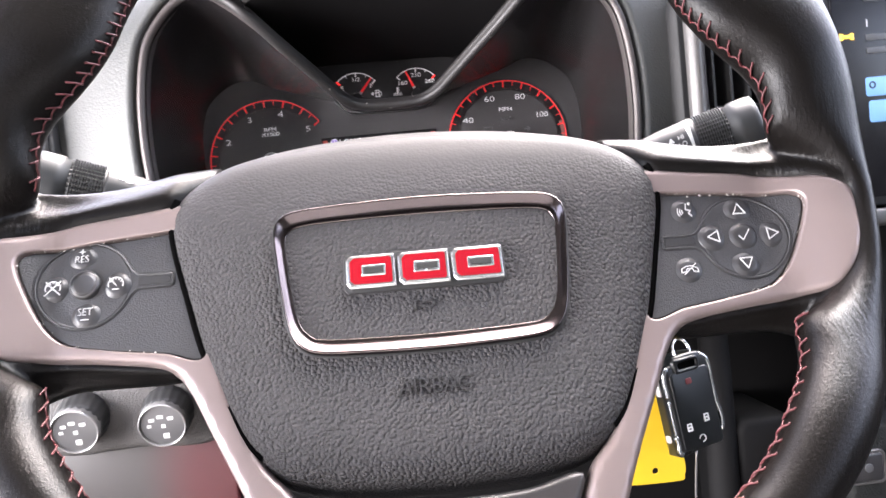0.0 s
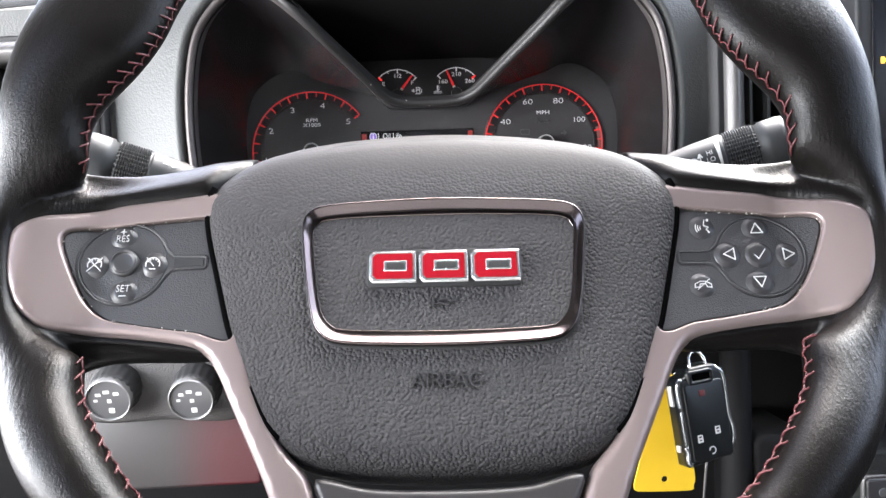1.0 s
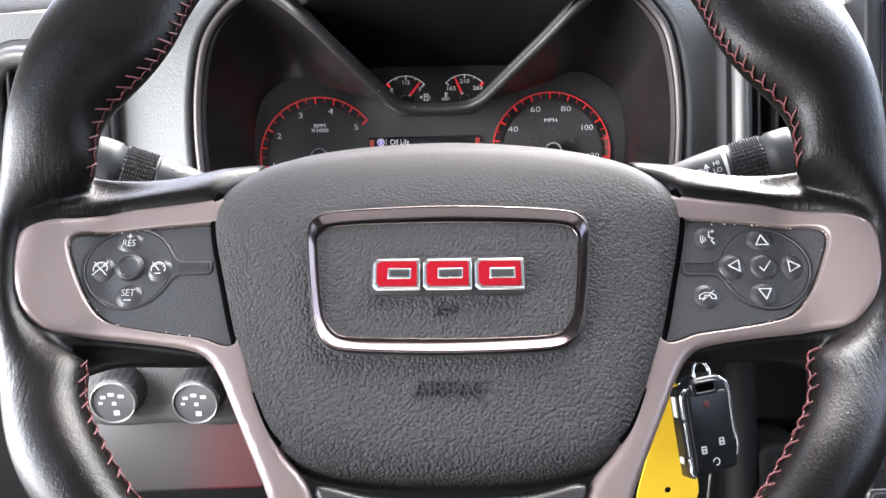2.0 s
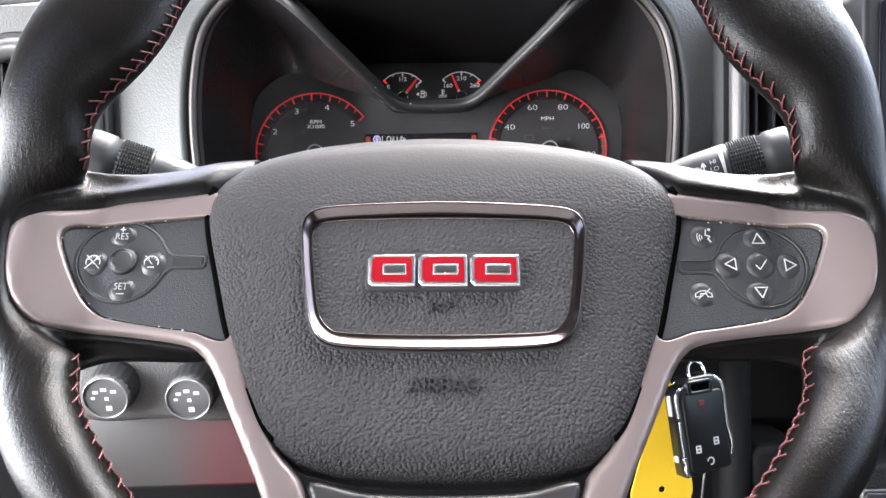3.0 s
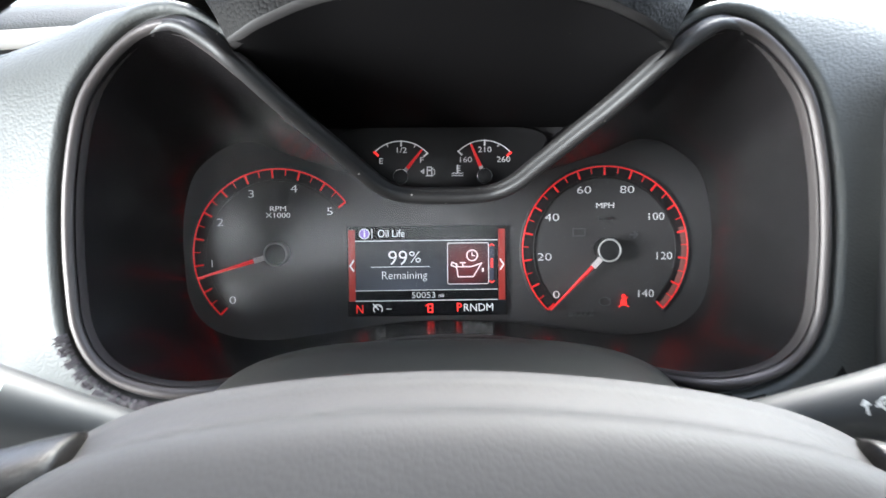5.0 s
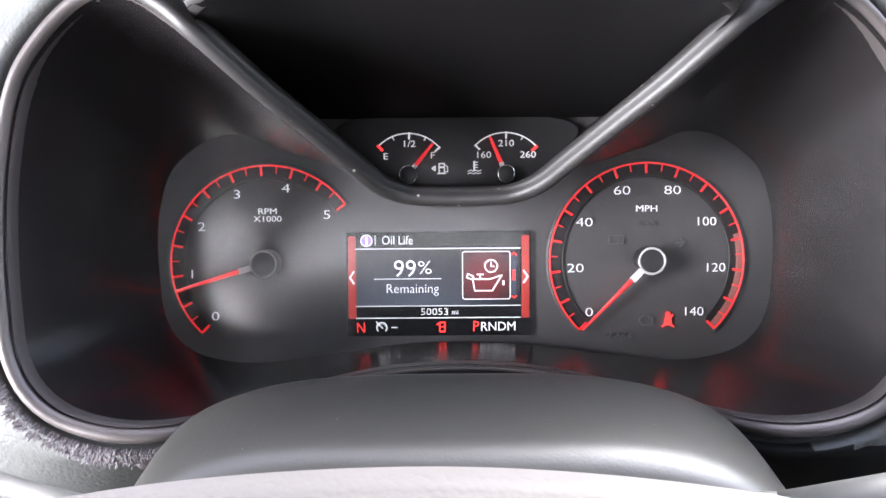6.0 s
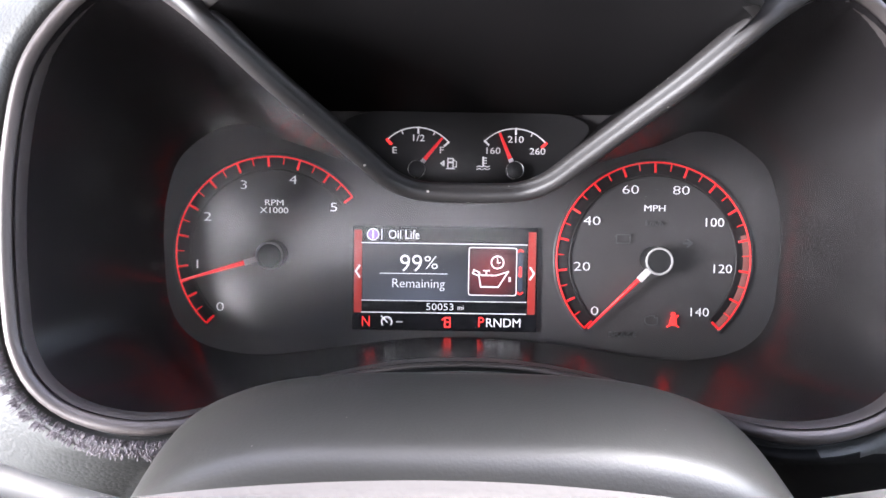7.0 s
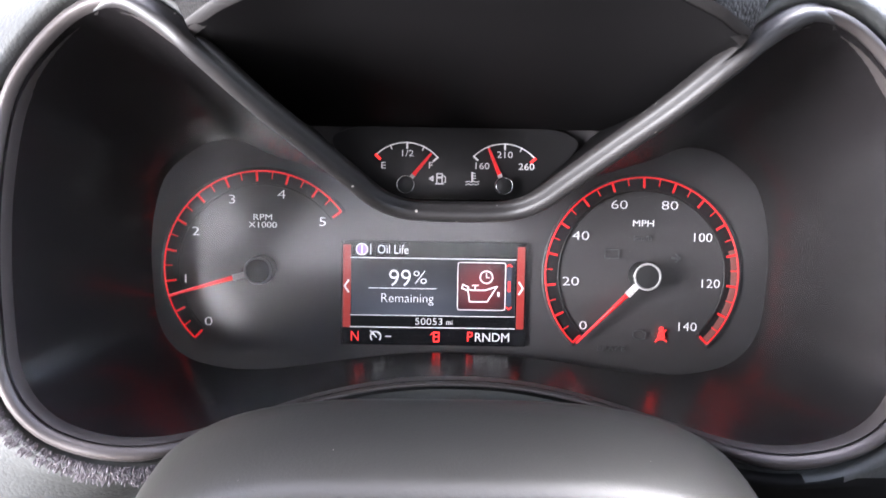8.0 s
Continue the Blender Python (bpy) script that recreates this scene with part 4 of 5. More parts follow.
# warning lamps
wl = bmesh.new()
cx, cz, y = 0.1165, -0.0337, -0.0012
stroke(arc(cx, cz + 0.0034, 0.0009, 0, 330, 10), y, 0.0009, 0.0003, bm=wl)
stroke([(cx - 0.0016, cz - 0.0012), (cx - 0.0010, cz + 0.0014), (cx + 0.0010, cz + 0.0014), (cx + 0.0016, cz - 0.0012)], y, 0.0010, 0.0003, True, bm=wl)
stroke([(cx - 0.0030, cz - 0.0034), (cx + 0.0026, cz + 0.0030)], y, 0.0007, 0.0004, bm=wl)
stroke([(cx - 0.0032, cz - 0.0034), (cx - 0.0012, cz - 0.0022), (cx + 0.0012, cz - 0.0022), (cx + 0.0032, cz - 0.0034)], y, 0.0008, 0.0003, bm=wl)
part("seat_belt_lamp", wl, M_GLOWRED, sp, "lit red seat belt warning lamp", smooth=False)
el = bmesh.new()
cx = 0.1042
stroke([(cx - 0.0034, cz - 0.0010), (cx - 0.0034, cz + 0.0016), (cx - 0.0010, cz + 0.0026), (cx + 0.0018, cz + 0.0026), (cx + 0.0024, cz + 0.0012), (cx + 0.0036, cz + 0.0018), (cx + 0.0036, cz - 0.0020), (cx + 0.0010, cz - 0.0026), (cx - 0.0018, cz - 0.0024)], y, 0.0006, 0.0002, True, bm=el)
part("engine_lamp", el, M_DIM, sp, smooth=False)
el = bmesh.new()
stroke([(0.0838, 0.0090), (0.0914, 0.0090), (0.0914, 0.0136), (0.0838, 0.0136)], y, 0.0006, 0.0002, True, bm=el)
part("battery_lamp", el, M_DIM, sp, smooth=False)
el = bmesh.new()
stroke([(0.1210, 0.0094), (0.1250, 0.0094)], y, 0.0014, 0.0002, bm=el)
stroke([(0.1232, 0.0114), (0.1256, 0.0094), (0.1232, 0.0074)], y, 0.0010, 0.0002, bm=el)
part("arrow_lamp", el, M_DIM, sp, smooth=False)

# small gauges in the vee
YS = -0.0080
SMALL = [(-0.0600, 0.0610), (-0.0500, 0.0510), (-0.0385, 0.0395), (-0.0270, 0.0350), (0.0270, 0.0350), (0.0385, 0.0395), (0.0500, 0.0510), (0.0600, 0.0610), (0.0660, 0.0720), (0.0480, 0.0784), (0.0, 0.0796), (-0.0480, 0.0784), (-0.0660, 0.0720)]
small = part("small_gauge_plate", slab(curve(SMALL, 90, True), YS, 0.0, 0.0006), M_SMALLDIAL, cluster, "dark plate with fuel and temperature gauges")


def small_gauge(cx, cz, labels, needle, red_end):
    ring = arc(cx, cz, 0.0224, 136, 41, 30)
    g = part("gauge_arc", stroke(ring, YS, 0.0006, 0.0003), M_GLOWWHITE, small, smooth=False)
    for k in range(5):
        a = radians(136 + (41 - 136) * k / 4)
        big = k % 2 == 0
        r0 = 0.0194 if big else 0.0205
        red = k == red_end
        part("gauge_tick", stroke([(cx + r0 * math.cos(a), cz + r0 * math.sin(a)), (cx + 0.0226 * math.cos(a), cz + 0.0226 * math.sin(a))], YS, 0.0014 if red else (0.0010 if big else 0.0006), 0.00045), M_GLOWRED if red else M_GLOWWHITE, g, smooth=False)
    for text, x, z in labels:
        word(text, 0.0034, x, YS - 0.0002, z, M_GLOWWHITE, g, "numeral", 0.0002, 1.2)
    a = radians(needle)
    ca, sa = math.cos(a), math.sin(a)
    pts = [[(cx + r * ca - w * sa * s, yy, cz + r * sa + w * ca * s) for s, yy in ((-1, YS - 0.0042), (1, YS - 0.0042), (1, YS - 0.003), (-1, YS - 0.003))] for r, w in ((0.0055, 0.0011), (0.0215, 0.0006))]
    nd = part("needle", loft(pts, cap0=True, cap1=True), M_NEEDLE, g, smooth=False)
    pts = [[(cx + r * ca - w * sa * s, yy, cz + r * sa + w * ca * s) for s, yy in ((-1, YS - 0.0046), (1, YS - 0.0046), (1, YS - 0.003), (-1, YS - 0.003))] for r, w in ((0.0035, 0.0011), (0.0066, 0.0012))]
    part("needle_root", loft(pts, cap0=True, cap1=True), M_PALE, nd, smooth=False)
    part("needle_cap", disc(cx, cz, 0.0047, YS - 0.0062, YS, 0.0006, 32), M_NEEDLEHUB, nd)
    part("cap_ring", tube([(x, YS - 0.0063, z) for x, z in arc(cx, cz, 0.0045, 0, 350, 40)], 0.0003, 6, True), M_SILVER, nd)
    return g


g = small_gauge(-0.0264, 0.0474, (("E", -0.0386, 0.0573), ("1/2", -0.0260, 0.0640), ("F", -0.0132, 0.0577)), 51, 0)
pm = bmesh.new()
px, pz = -0.0085, 0.0508
stroke([(px - 0.0012, pz - 0.0026), (px - 0.0012, pz + 0.0026), (px + 0.0016, pz + 0.0026), (px + 0.0016, pz - 0.0026)], YS, 0.0007, 0.0003, True, bm=pm)
stroke([(px - 0.0010, pz + 0.0006), (px + 0.0014, pz + 0.0006)], YS, 0.0010, 0.00035, bm=pm)
stroke([(px - 0.0020, pz - 0.0028), (px + 0.0024, pz - 0.0028)], YS, 0.0006, 0.0003, bm=pm)
stroke([(px + 0.0018, pz + 0.0020), (px + 0.0034, pz + 0.0008), (px + 0.0034, pz - 0.0018), (px + 0.0024, pz - 0.0018)], YS, 0.0005, 0.0003, bm=pm)
stroke([(px - 0.0050, pz), (px - 0.0034, pz + 0.0011), (px - 0.0034, pz - 0.0011)], YS, 0.0008, 0.0003, True, bm=pm)
part("fuel_icon", pm, M_GLOWWHITE, g, smooth=False)
g = small_gauge(0.0261, 0.0475, (("160", 0.0142, 0.0578), ("210", 0.0266, 0.0640), ("260", 0.0384, 0.0578)), 113, 4)
pm = bmesh.new()
px, pz = 0.0093, 0.0510
stroke([(px, pz + 0.0034), (px, pz - 0.0012)], YS, 0.0010, 0.0003, bm=pm)
for k in range(3):
    stroke([(px + 0.0004, pz + 0.0030 - 0.0014 * k), (px + 0.0018, pz + 0.0030 - 0.0014 * k)], YS, 0.0005, 0.0003, bm=pm)
for k in range(2):
    stroke([(px - 0.0034 + 0.0014 * i, pz - 0.0018 - 0.0014 * k + (0.0005 if i % 2 else 0)) for i in range(6)], YS, 0.0005, 0.0003, bm=pm)
part("coolant_icon", pm, M_GLOWWHITE, g, smooth=False)

# upper pocket between the vee and the visor
HOODIN = [(-0.0975, -0.153, 0.0972), (-0.0905, -0.160, 0.0995), (-0.0800, -0.168, 0.1030), (-0.0570, -0.176, 0.1098), (-0.0330, -0.180, 0.1124), (0.0, -0.181, 0.1131), (0.0330, -0.180, 0.1124), (0.0570, -0.176, 0.1098), (0.0800, -0.168, 0.1030), (0.0905, -0.160, 0.0995), (0.0975, -0.153, 0.0972)]
vee_in = [(x * 0.985, y + 0.003, z + 0.0065) for x, y, z in VEE]
pocket = curve(HOODIN + [(p[0], p[1], p[2]) for p in vee_in[:-1]] + mirrored(vee_in)[::-1], 160, True)
pb = []
for x, y, z in pocket:
    top = min(1, max(0, (z - 0.070) / 0.020))
    pb.append((x * 0.97, YS + 0.001, (z - 0.002) * (1 - top) + 0.0780 * top))
pb = np.array(pb)
part("pocket", loft([pocket + (pb - pocket) * s for s in np.linspace(0, 1, 8)]), M_POCKET, cluster, "matt black upper pocket")
# lip of the vee, dusty on top
LIP_END = [(0.1580, -0.1270, 0.0880), (0.1490, -0.1340, 0.0975), (0.1395, -0.1390, 0.1035), (0.1255, -0.1455, 0.1075), (0.1110, -0.1460, 0.1000), (0.099, -0.1440, 0.0895)]
lip = curve([(p[0], p[1], p[2]) for p in LIP_END + VEE[:-1]] + mirrored(LIP_END + VEE)[::-1], 150)
upn = np.array((0, 0, 1.0))
rings = []
for i, p in enumerate(lip):
    lean = np.interp(abs(p[0]), [0, 0.04, 0.108, 0.1255, 0.1415, 0.156], [0, -0.72, -0.72, 0.0, 0.9, 1.6])
    side = np.array((np.sign(p[0]) * lean, 0, 1.0))
    side /= np.linalg.norm(side)
    fade = min(1.0, max(0.0, (0.158 - abs(p[0])) / 0.046))
    fade = fade * fade * (3 - 2 * fade)
    rings.append([p + side * (a * (0.2 + 0.8 * fade)) + np.array((0, b + 0.006 * (1 - fade), 0)) for a, b in ((-0.0005, 0.012), (-0.0010, 0.0), (0.0002, -0.0030), (0.0025, -0.0040), (0.0046, -0.0032), (0.0056, -0.0012), (0.0066, -0.0010), (0.0080, 0.0004), (0.0088, 0.008), (0.0084, 0.016))])
part("vee_lip", loft(rings, closed=False), M_LIP, cluster, "dusty satin grey lip between the dials and the upper gauges")

# display
DX0, DX1, DZ0, DZ1, YD = -0.0612, 0.0405, -0.0410, 0.0166, -0.0030
disp = part("display", slab(rounded(DX1 - DX0, DZ1 - DZ0, 0.0008, (DX0 + DX1) / 2, (DZ0 + DZ1) / 2), YD, 0.0, 0.0003), M_SCREEN, cluster, "lit colour driver display")


def dx(px):
    return DX0 + (px - 605) / 327 * (DX1 - DX0)


for px in (615, 922):
    x = dx(px)
    rb = part("side_bar", slab(rounded(0.0042, 0.0455, 0.0006, x, -0.0085), YD - 0.0003, YD, 0.0001), M_REDBAR, disp, "glowing red side bar")
    s = 1 if px > 700 else -1
    part("arrow", stroke([(x - s * 0.0010, -0.0052), (x + s * 0.0012, -0.0085), (x - s * 0.0010, -0.0118)], YD - 0.0004, 0.0010, 0.0002), M_GLOWWHITE, rb, smooth=False)
M_SCREENGLOW = material("lit_display_ground", (0.03, 0.04, 0.06), 0.3, emit=0.05)
gn, gl = M_SCREENGLOW.node_tree.nodes, M_SCREENGLOW.node_tree.links
gtc, gmap, ggr, grp = (gn.new("ShaderNode" + k) for k in ("TexCoord", "Mapping", "TexGradient", "ValToRGB"))
ggr.gradient_type = "SPHERICAL"
gmap.inputs["Location"].default_value = (0.0225 / 0.055, 0, 0.0230 / 0.030)
gmap.inputs["Scale"].default_value = (1 / 0.055, 1, 1 / 0.030)
grp.color_ramp.elements[0].color, grp.color_ramp.elements[1].color = (0.004, 0.0045, 0.006, 1), (0.11, 0.13, 0.175, 1)
gl.new(gtc.outputs["Object"], gmap.inputs["Vector"])
gl.new(gmap.outputs[0], ggr.inputs["Vector"])
gl.new(ggr.outputs["Fac"], grp.inputs[0])
gl.new(grp.outputs[0], gn["Principled BSDF"].inputs["Emission Color"])
gn["Principled BSDF"].inputs["Base Color"].default_value = (0.008, 0.009, 0.012, 1)
gn["Principled BSDF"].inputs["Emission Strength"].default_value = 0.032
part("glow_panel", slab(rounded(0.0900, 0.0312, 0.0004, -0.0106, -0.0086), YD - 0.0001, YD, 0.00005), M_SCREENGLOW, disp)
ln = bmesh.new()
stroke([(-0.0560, 0.0072), (0.0345, 0.0072)], YD - 0.0003, 0.0005, 0.0002, bm=ln)
stroke([(-0.0460, -0.0094), (-0.0090, -0.0094)], YD - 0.0003, 0.0004, 0.0002, bm=ln)
stroke([(-0.0560, -0.0244), (0.0345, -0.0244)], YD - 0.0003, 0.0004, 0.0002, bm=ln)
stroke([(-0.0560, -0.0310), (0.0345, -0.0310)], YD - 0.0003, 0.0005, 0.0002, bm=ln)
part("divider", ln, M_GLOWWHITE, disp, smooth=False)
word("Oil Life", 0.0048, -0.0330, YD - 0.0004, 0.0117, M_GLOWWHITE, disp, "lettering", 0.0001, 0.84, bold=-0.00006)
word("99", 0.0092, -0.0290, YD - 0.0004, -0.0042, M_GLOWWHITE, disp, "lettering", 0.0001, 0.98, bold=-0.00008)
word("%", 0.0072, -0.0180, YD - 0.0004, -0.0036, M_GLOWWHITE, disp, "lettering", 0.0001, 1.15, bold=-0.00008)
word("Remaining", 0.0050, -0.0250, YD - 0.0004, -0.0150, M_GLOWWHITE, disp, "lettering", 0.0001, 0.98, bold=-0.00009)
word("50053", 0.0038, -0.0128, YD - 0.0004, -0.0278, M_GLOWWHITE, disp, "lettering", 0.0001, 1.15, bold=-0.00005)
word("mi", 0.0026, -0.0015, YD - 0.0004, -0.0280, M_GLOWWHITE, disp, "lettering", 0.0001, 1.0)
word("N", 0.0056, -0.0535, YD - 0.0004, -0.0364, M_GLOWRED, disp, "lettering", 0.0001, 0.85, bold=-0.00012)
word("P", 0.0054, 0.0098, YD - 0.0004, -0.0360, M_GLOWRED, disp, "lettering", 0.0001, 0.95)
word("RNDM", 0.0048, 0.0222, YD - 0.0004, -0.0362, M_GLOWWHITE, disp, "lettering", 0.0001, 0.98)
part("info_disc", disc(-0.0500, 0.0118, 0.0031, YD - 0.0002, YD, 0.0001, 28), M_VIOLET, disp, "violet information disc")
ic = stroke(arc(-0.0500, 0.0118, 0.0031, 0, 345, 20), YD - 0.0003, 0.0005, 0.0002, True)
part("info_ring", ic, M_GLOWWHITE, disp, smooth=False)
ic = stroke([(-0.0500, 0.0099), (-0.0500, 0.0122)], YD - 0.0003, 0.0010, 0.0002)
stroke([(-0.0500, 0.0132), (-0.0500, 0.0136)], YD - 0.0003, 0.0010, 0.0002, bm=ic)
part("info_mark", ic, M_GLOWWHITE, disp, smooth=False)
part("divider", stroke([(-0.0452, 0.0092), (-0.0452, 0.0146)], YD - 0.0003, 0.0004, 0.0002), M_GLOWWHITE, disp, smooth=False)
ic = stroke(arc(-0.0420, -0.0362, 0.0028, -40, 220, 16), YD - 0.0003, 0.0006, 0.0002)
for a in (30, 60, 90, 120, 150):
    stroke([(-0.0420 + r * math.cos(radians(a)), -0.0362 + r * math.sin(radians(a))) for r in (0.0019, 0.0026)], YD - 0.0003, 0.0004, 0.0002, bm=ic)
stroke([(-0.0450, -0.0330), (-0.0416, -0.0366)], YD - 0.0003, 0.0006, 0.0002, bm=ic)
part("cruise_symbol", ic, M_GLOWWHITE, disp, smooth=False)
part("dash_mark", stroke([(-0.0366, -0.0362), (-0.0335, -0.0362)], YD - 0.0003, 0.0005, 0.0002), M_GLOWWHITE, disp, smooth=False)
ic = bmesh.new()
stroke([(-0.0100, -0.0386), (-0.0100, -0.0336), (-0.0072, -0.0336), (-0.0072, -0.0386)], YD - 0.0003, 0.0008, 0.0002, True, bm=ic)
stroke([(-0.0116, -0.0348), (-0.0102, -0.0336)], YD - 0.0003, 0.0006, 0.0002, bm=ic)
stroke([(-0.0100, -0.0360), (-0.0072, -0.0360)], YD - 0.0003, 0.0006, 0.0002, bm=ic)
part("door_symbol", ic, M_GLOWRED, disp, smooth=False)
M_OILBOX = M_SCREENGLOW.copy()
M_OILBOX.name = "lit_oil_picture"
on = M_OILBOX.node_tree.nodes
for k in on:
    if k.type == "MAPPING":
        k.inputs["Location"].default_value = (-0.0150 / 0.018, 0, 0.0080 / 0.018)
        k.inputs["Scale"].default_value = (1 / 0.018, 1, 1 / 0.018)
    if k.type == "VALTORGB":
        k.color_ramp.elements[0].color, k.color_ramp.elements[1].color = (0.010, 0.006, 0.009, 1), (0.40, 0.030, 0.034, 1)
box = part("oil_box", slab(rounded(0.0262, 0.0262, 0.0010, 0.0158, -0.0077), YD - 0.0003, YD, 0.0001), M_OILBOX, disp, "dark red oil can picture")
ic = bmesh.new()
stroke(rounded(0.0262, 0.0262, 0.0012, 0.0158, -0.0077, 3), YD - 0.0004, 0.0005, 0.0002, True, bm=ic)
stroke(arc(0.0184, -0.0026, 0.0034, 0, 345, 20), YD - 0.0004, 0.0008, 0.0002, True, bm=ic)
stroke([(0.0184, -0.0004), (0.0184, -0.0028), (0.0200, -0.0028)], YD - 0.0004, 0.0006, 0.0002, bm=ic)
stroke([(0.0082, -0.0092), (0.0100, -0.0098), (0.0178, -0.0098), (0.0244, -0.0076), (0.0190, -0.0162), (0.0094, -0.0162)], YD - 0.0004, 0.0008, 0.0002, True, bm=ic)
stroke([(0.0084, -0.0102), (0.0050, -0.0088), (0.0056, -0.0068), (0.0086, -0.0082)], YD - 0.0004, 0.0008, 0.0002, True, bm=ic)
stroke([(0.0108, -0.0072), (0.0140, -0.0072)], YD - 0.0004, 0.0008, 0.0002, bm=ic)
stroke([(0.0124, -0.0072), (0.0124, -0.0090)], YD - 0.0004, 0.0008, 0.0002, bm=ic)
stroke([(0.0252, -0.0110), (0.0252, -0.0128)], YD - 0.0004, 0.0012, 0.0002, bm=ic)
part("oil_can_symbol", ic, M_GLOWWHITE, box, smooth=False)
sb = bmesh.new()
stroke([(0.0310, 0.0022), (0.0310, -0.0176)], YD - 0.0003, 0.0026, 0.0002, bm=sb)
part("scroll_bar", sb, M_BLUEGLOW, disp, smooth=False)
sb = bmesh.new()
stroke([(0.0310, -0.0052), (0.0310, -0.0100)], YD - 0.0005, 0.0014, 0.0002, bm=sb)
stroke([(0.0296, 0.0034), (0.0310, 0.0046), (0.0324, 0.0034)], YD - 0.0003, 0.0007, 0.0002, bm=sb)
stroke([(0.0296, -0.0190), (0.0310, -0.0202), (0.0324, -0.0190)], YD - 0.0003, 0.0007, 0.0002, bm=sb)
part("scroll_mark", sb, M_GLOWRED, disp, smooth=False)

# visor over the cluster
hin = curve(HOODIN, 60)
prof = []
for p in hin:
    x, y, z = p
    k = abs(x) / 0.0975
    ox = 1.0 + 0.46 * k * k
    lift = 0.042 - 0.012 * k * k
    prof.append([(x, y + 0.004, z - 0.0005), (x * 1.00, y - 0.0020, z + 0.0010), (x * 1.01, y - 0.0032, z + 0.0034), (x * (1 + 0.06 * k * k), y - 0.0035, z + lift * 0.45), (x * (1 + 0.14 * k * k), y + 0.003, z + lift * 0.85), (x * (1 + 0.26 * k * k), y + 0.016, z + lift * 0.97), (x * ox, y + 0.045, z + lift), (x * ox * 1.05, y + 0.11, z + lift + 0.002), (x * ox * 1.10, y + 0.22, z + lift - 0.004)])
hood = thing("cluster_visor", "grained black visor hood over the instrument cluster", "visor")
part("visor_shell", loft([p[2:] for p in prof], closed=False), M_HOOD, hood)
part("visor_lip", loft([p[:3] for p in prof], closed=False), M_LIP, hood, "thin satin grey lip")


# ---- dashboard ----
dash = thing("dashboard", "dark grey grained dashboard round the instrument cluster", "dashboard")
turn = NB // 2
ids = [(k + turn) % NB for k in range(NB)]
ids = [k for k in ids if not (front[k][2] > 0.02 and abs(front[k][0]) < 0.102)]
fo, ow = front[ids], OUTW[ids]
rings = [fo + ow * 0.0058 + np.array((0, 0.0075, 0)), fo + ow * 0.0078 + np.array((0, 0.0060, 0)), fo + ow * 0.0082 + np.array((0, 0.002, 0)), fo + ow * 0.0105 + np.array((0, -0.0015, 0)), fo + ow * 0.0135]
for s, dy in ((0.25, 0.006), (0.5, 0.012), (0.75, 0.018), (1.0, 0.026)):
    ring = []
    for p, o in zip(fo, ow):
        a = p + o * 0.0135
        x = max(-0.247, min(0.226 + 0.12 * min(1, max(0, (a[2] + 0.01) / 0.09)), a[0] * (1.6 if a[2] < 0.03 else 2.4))) if abs(a[0]) > 0.1 else a[0] * 1.2
        z = (0.0985 if a[0] < 0 else 0.124) if a[2] > 0.06 else (-0.105 if a[2] < -0.03 else a[2] * 1.15)
        e = np.array((x, a[1], z))
        q = a + (e - a) * np.array((s, s, min(1.0, max(0.0, 1.7 * s - 0.4)))) + np.array((0, dy if a[0] < 0 else dy * 0.6, 0))
        q[1] += 0.030 * (max(0.0, q[2] - 0.075) / 0.037) ** 2 * s
        ring.append(q)
    rings.append(ring)
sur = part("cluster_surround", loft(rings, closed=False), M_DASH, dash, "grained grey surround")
sur.data.materials.append(M_DARK)  # lower right faces take a darker colour, painting in the shade there
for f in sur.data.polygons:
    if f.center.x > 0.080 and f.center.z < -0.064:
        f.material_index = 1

# frayed felt seal under the lower corner of the bezel
rnd = random.Random(5)
fz = bmesh.new()
for k in range(NB):
    p, o = front[k], OUTW[k]
    if not (-0.172 < p[0] < -0.110 and p[2] < -0.026):
        continue
    for _ in range(110):
        a = p + o * (0.0085 + rnd.uniform(-0.0008, 0.0040)) + (front[(k + 1) % NB] - p) * rnd.uniform(-0.5, 0.5) + np.array((0, 0.0005, 0))
        b = a + o * rnd.uniform(0.0008, 0.0030) + np.array((rnd.uniform(-0.001, 0.001), -rnd.uniform(0.0012, 0.0026), rnd.uniform(-0.0008, 0.0008)))
        tube([a, (a + b) / 2 + np.array((0, -0.0005, 0)), b], 0.00018, 3, bm=fz, caps=False)
roll = [front[k] + OUTW[k] * 0.0112 + np.array((0, 0.0012, 0)) for k in range(NB) if -0.172 < front[k][0] < -0.110 and front[k][2] < -0.026]
tube(roll, 0.0021, 10, bm=fz)
part("felt_seal", fz, M_FELT, dash, "frayed mauve-grey felt seal")

# upper dash tiers towards the windscreen
def tier(x0, x1, prof, name, mat, label="", fall=0.0):
    xs = np.linspace(x0, x1, 40)
    return part(name, loft([[(x, y + 0.00 * x, z - 0.10 * max(0, abs(x - 0.1) - 0.35) ** 2 - fall * min(0.2, max(0, -0.185 - x))) for x in xs] for y, z in prof], closed=False), mat, dash, label)


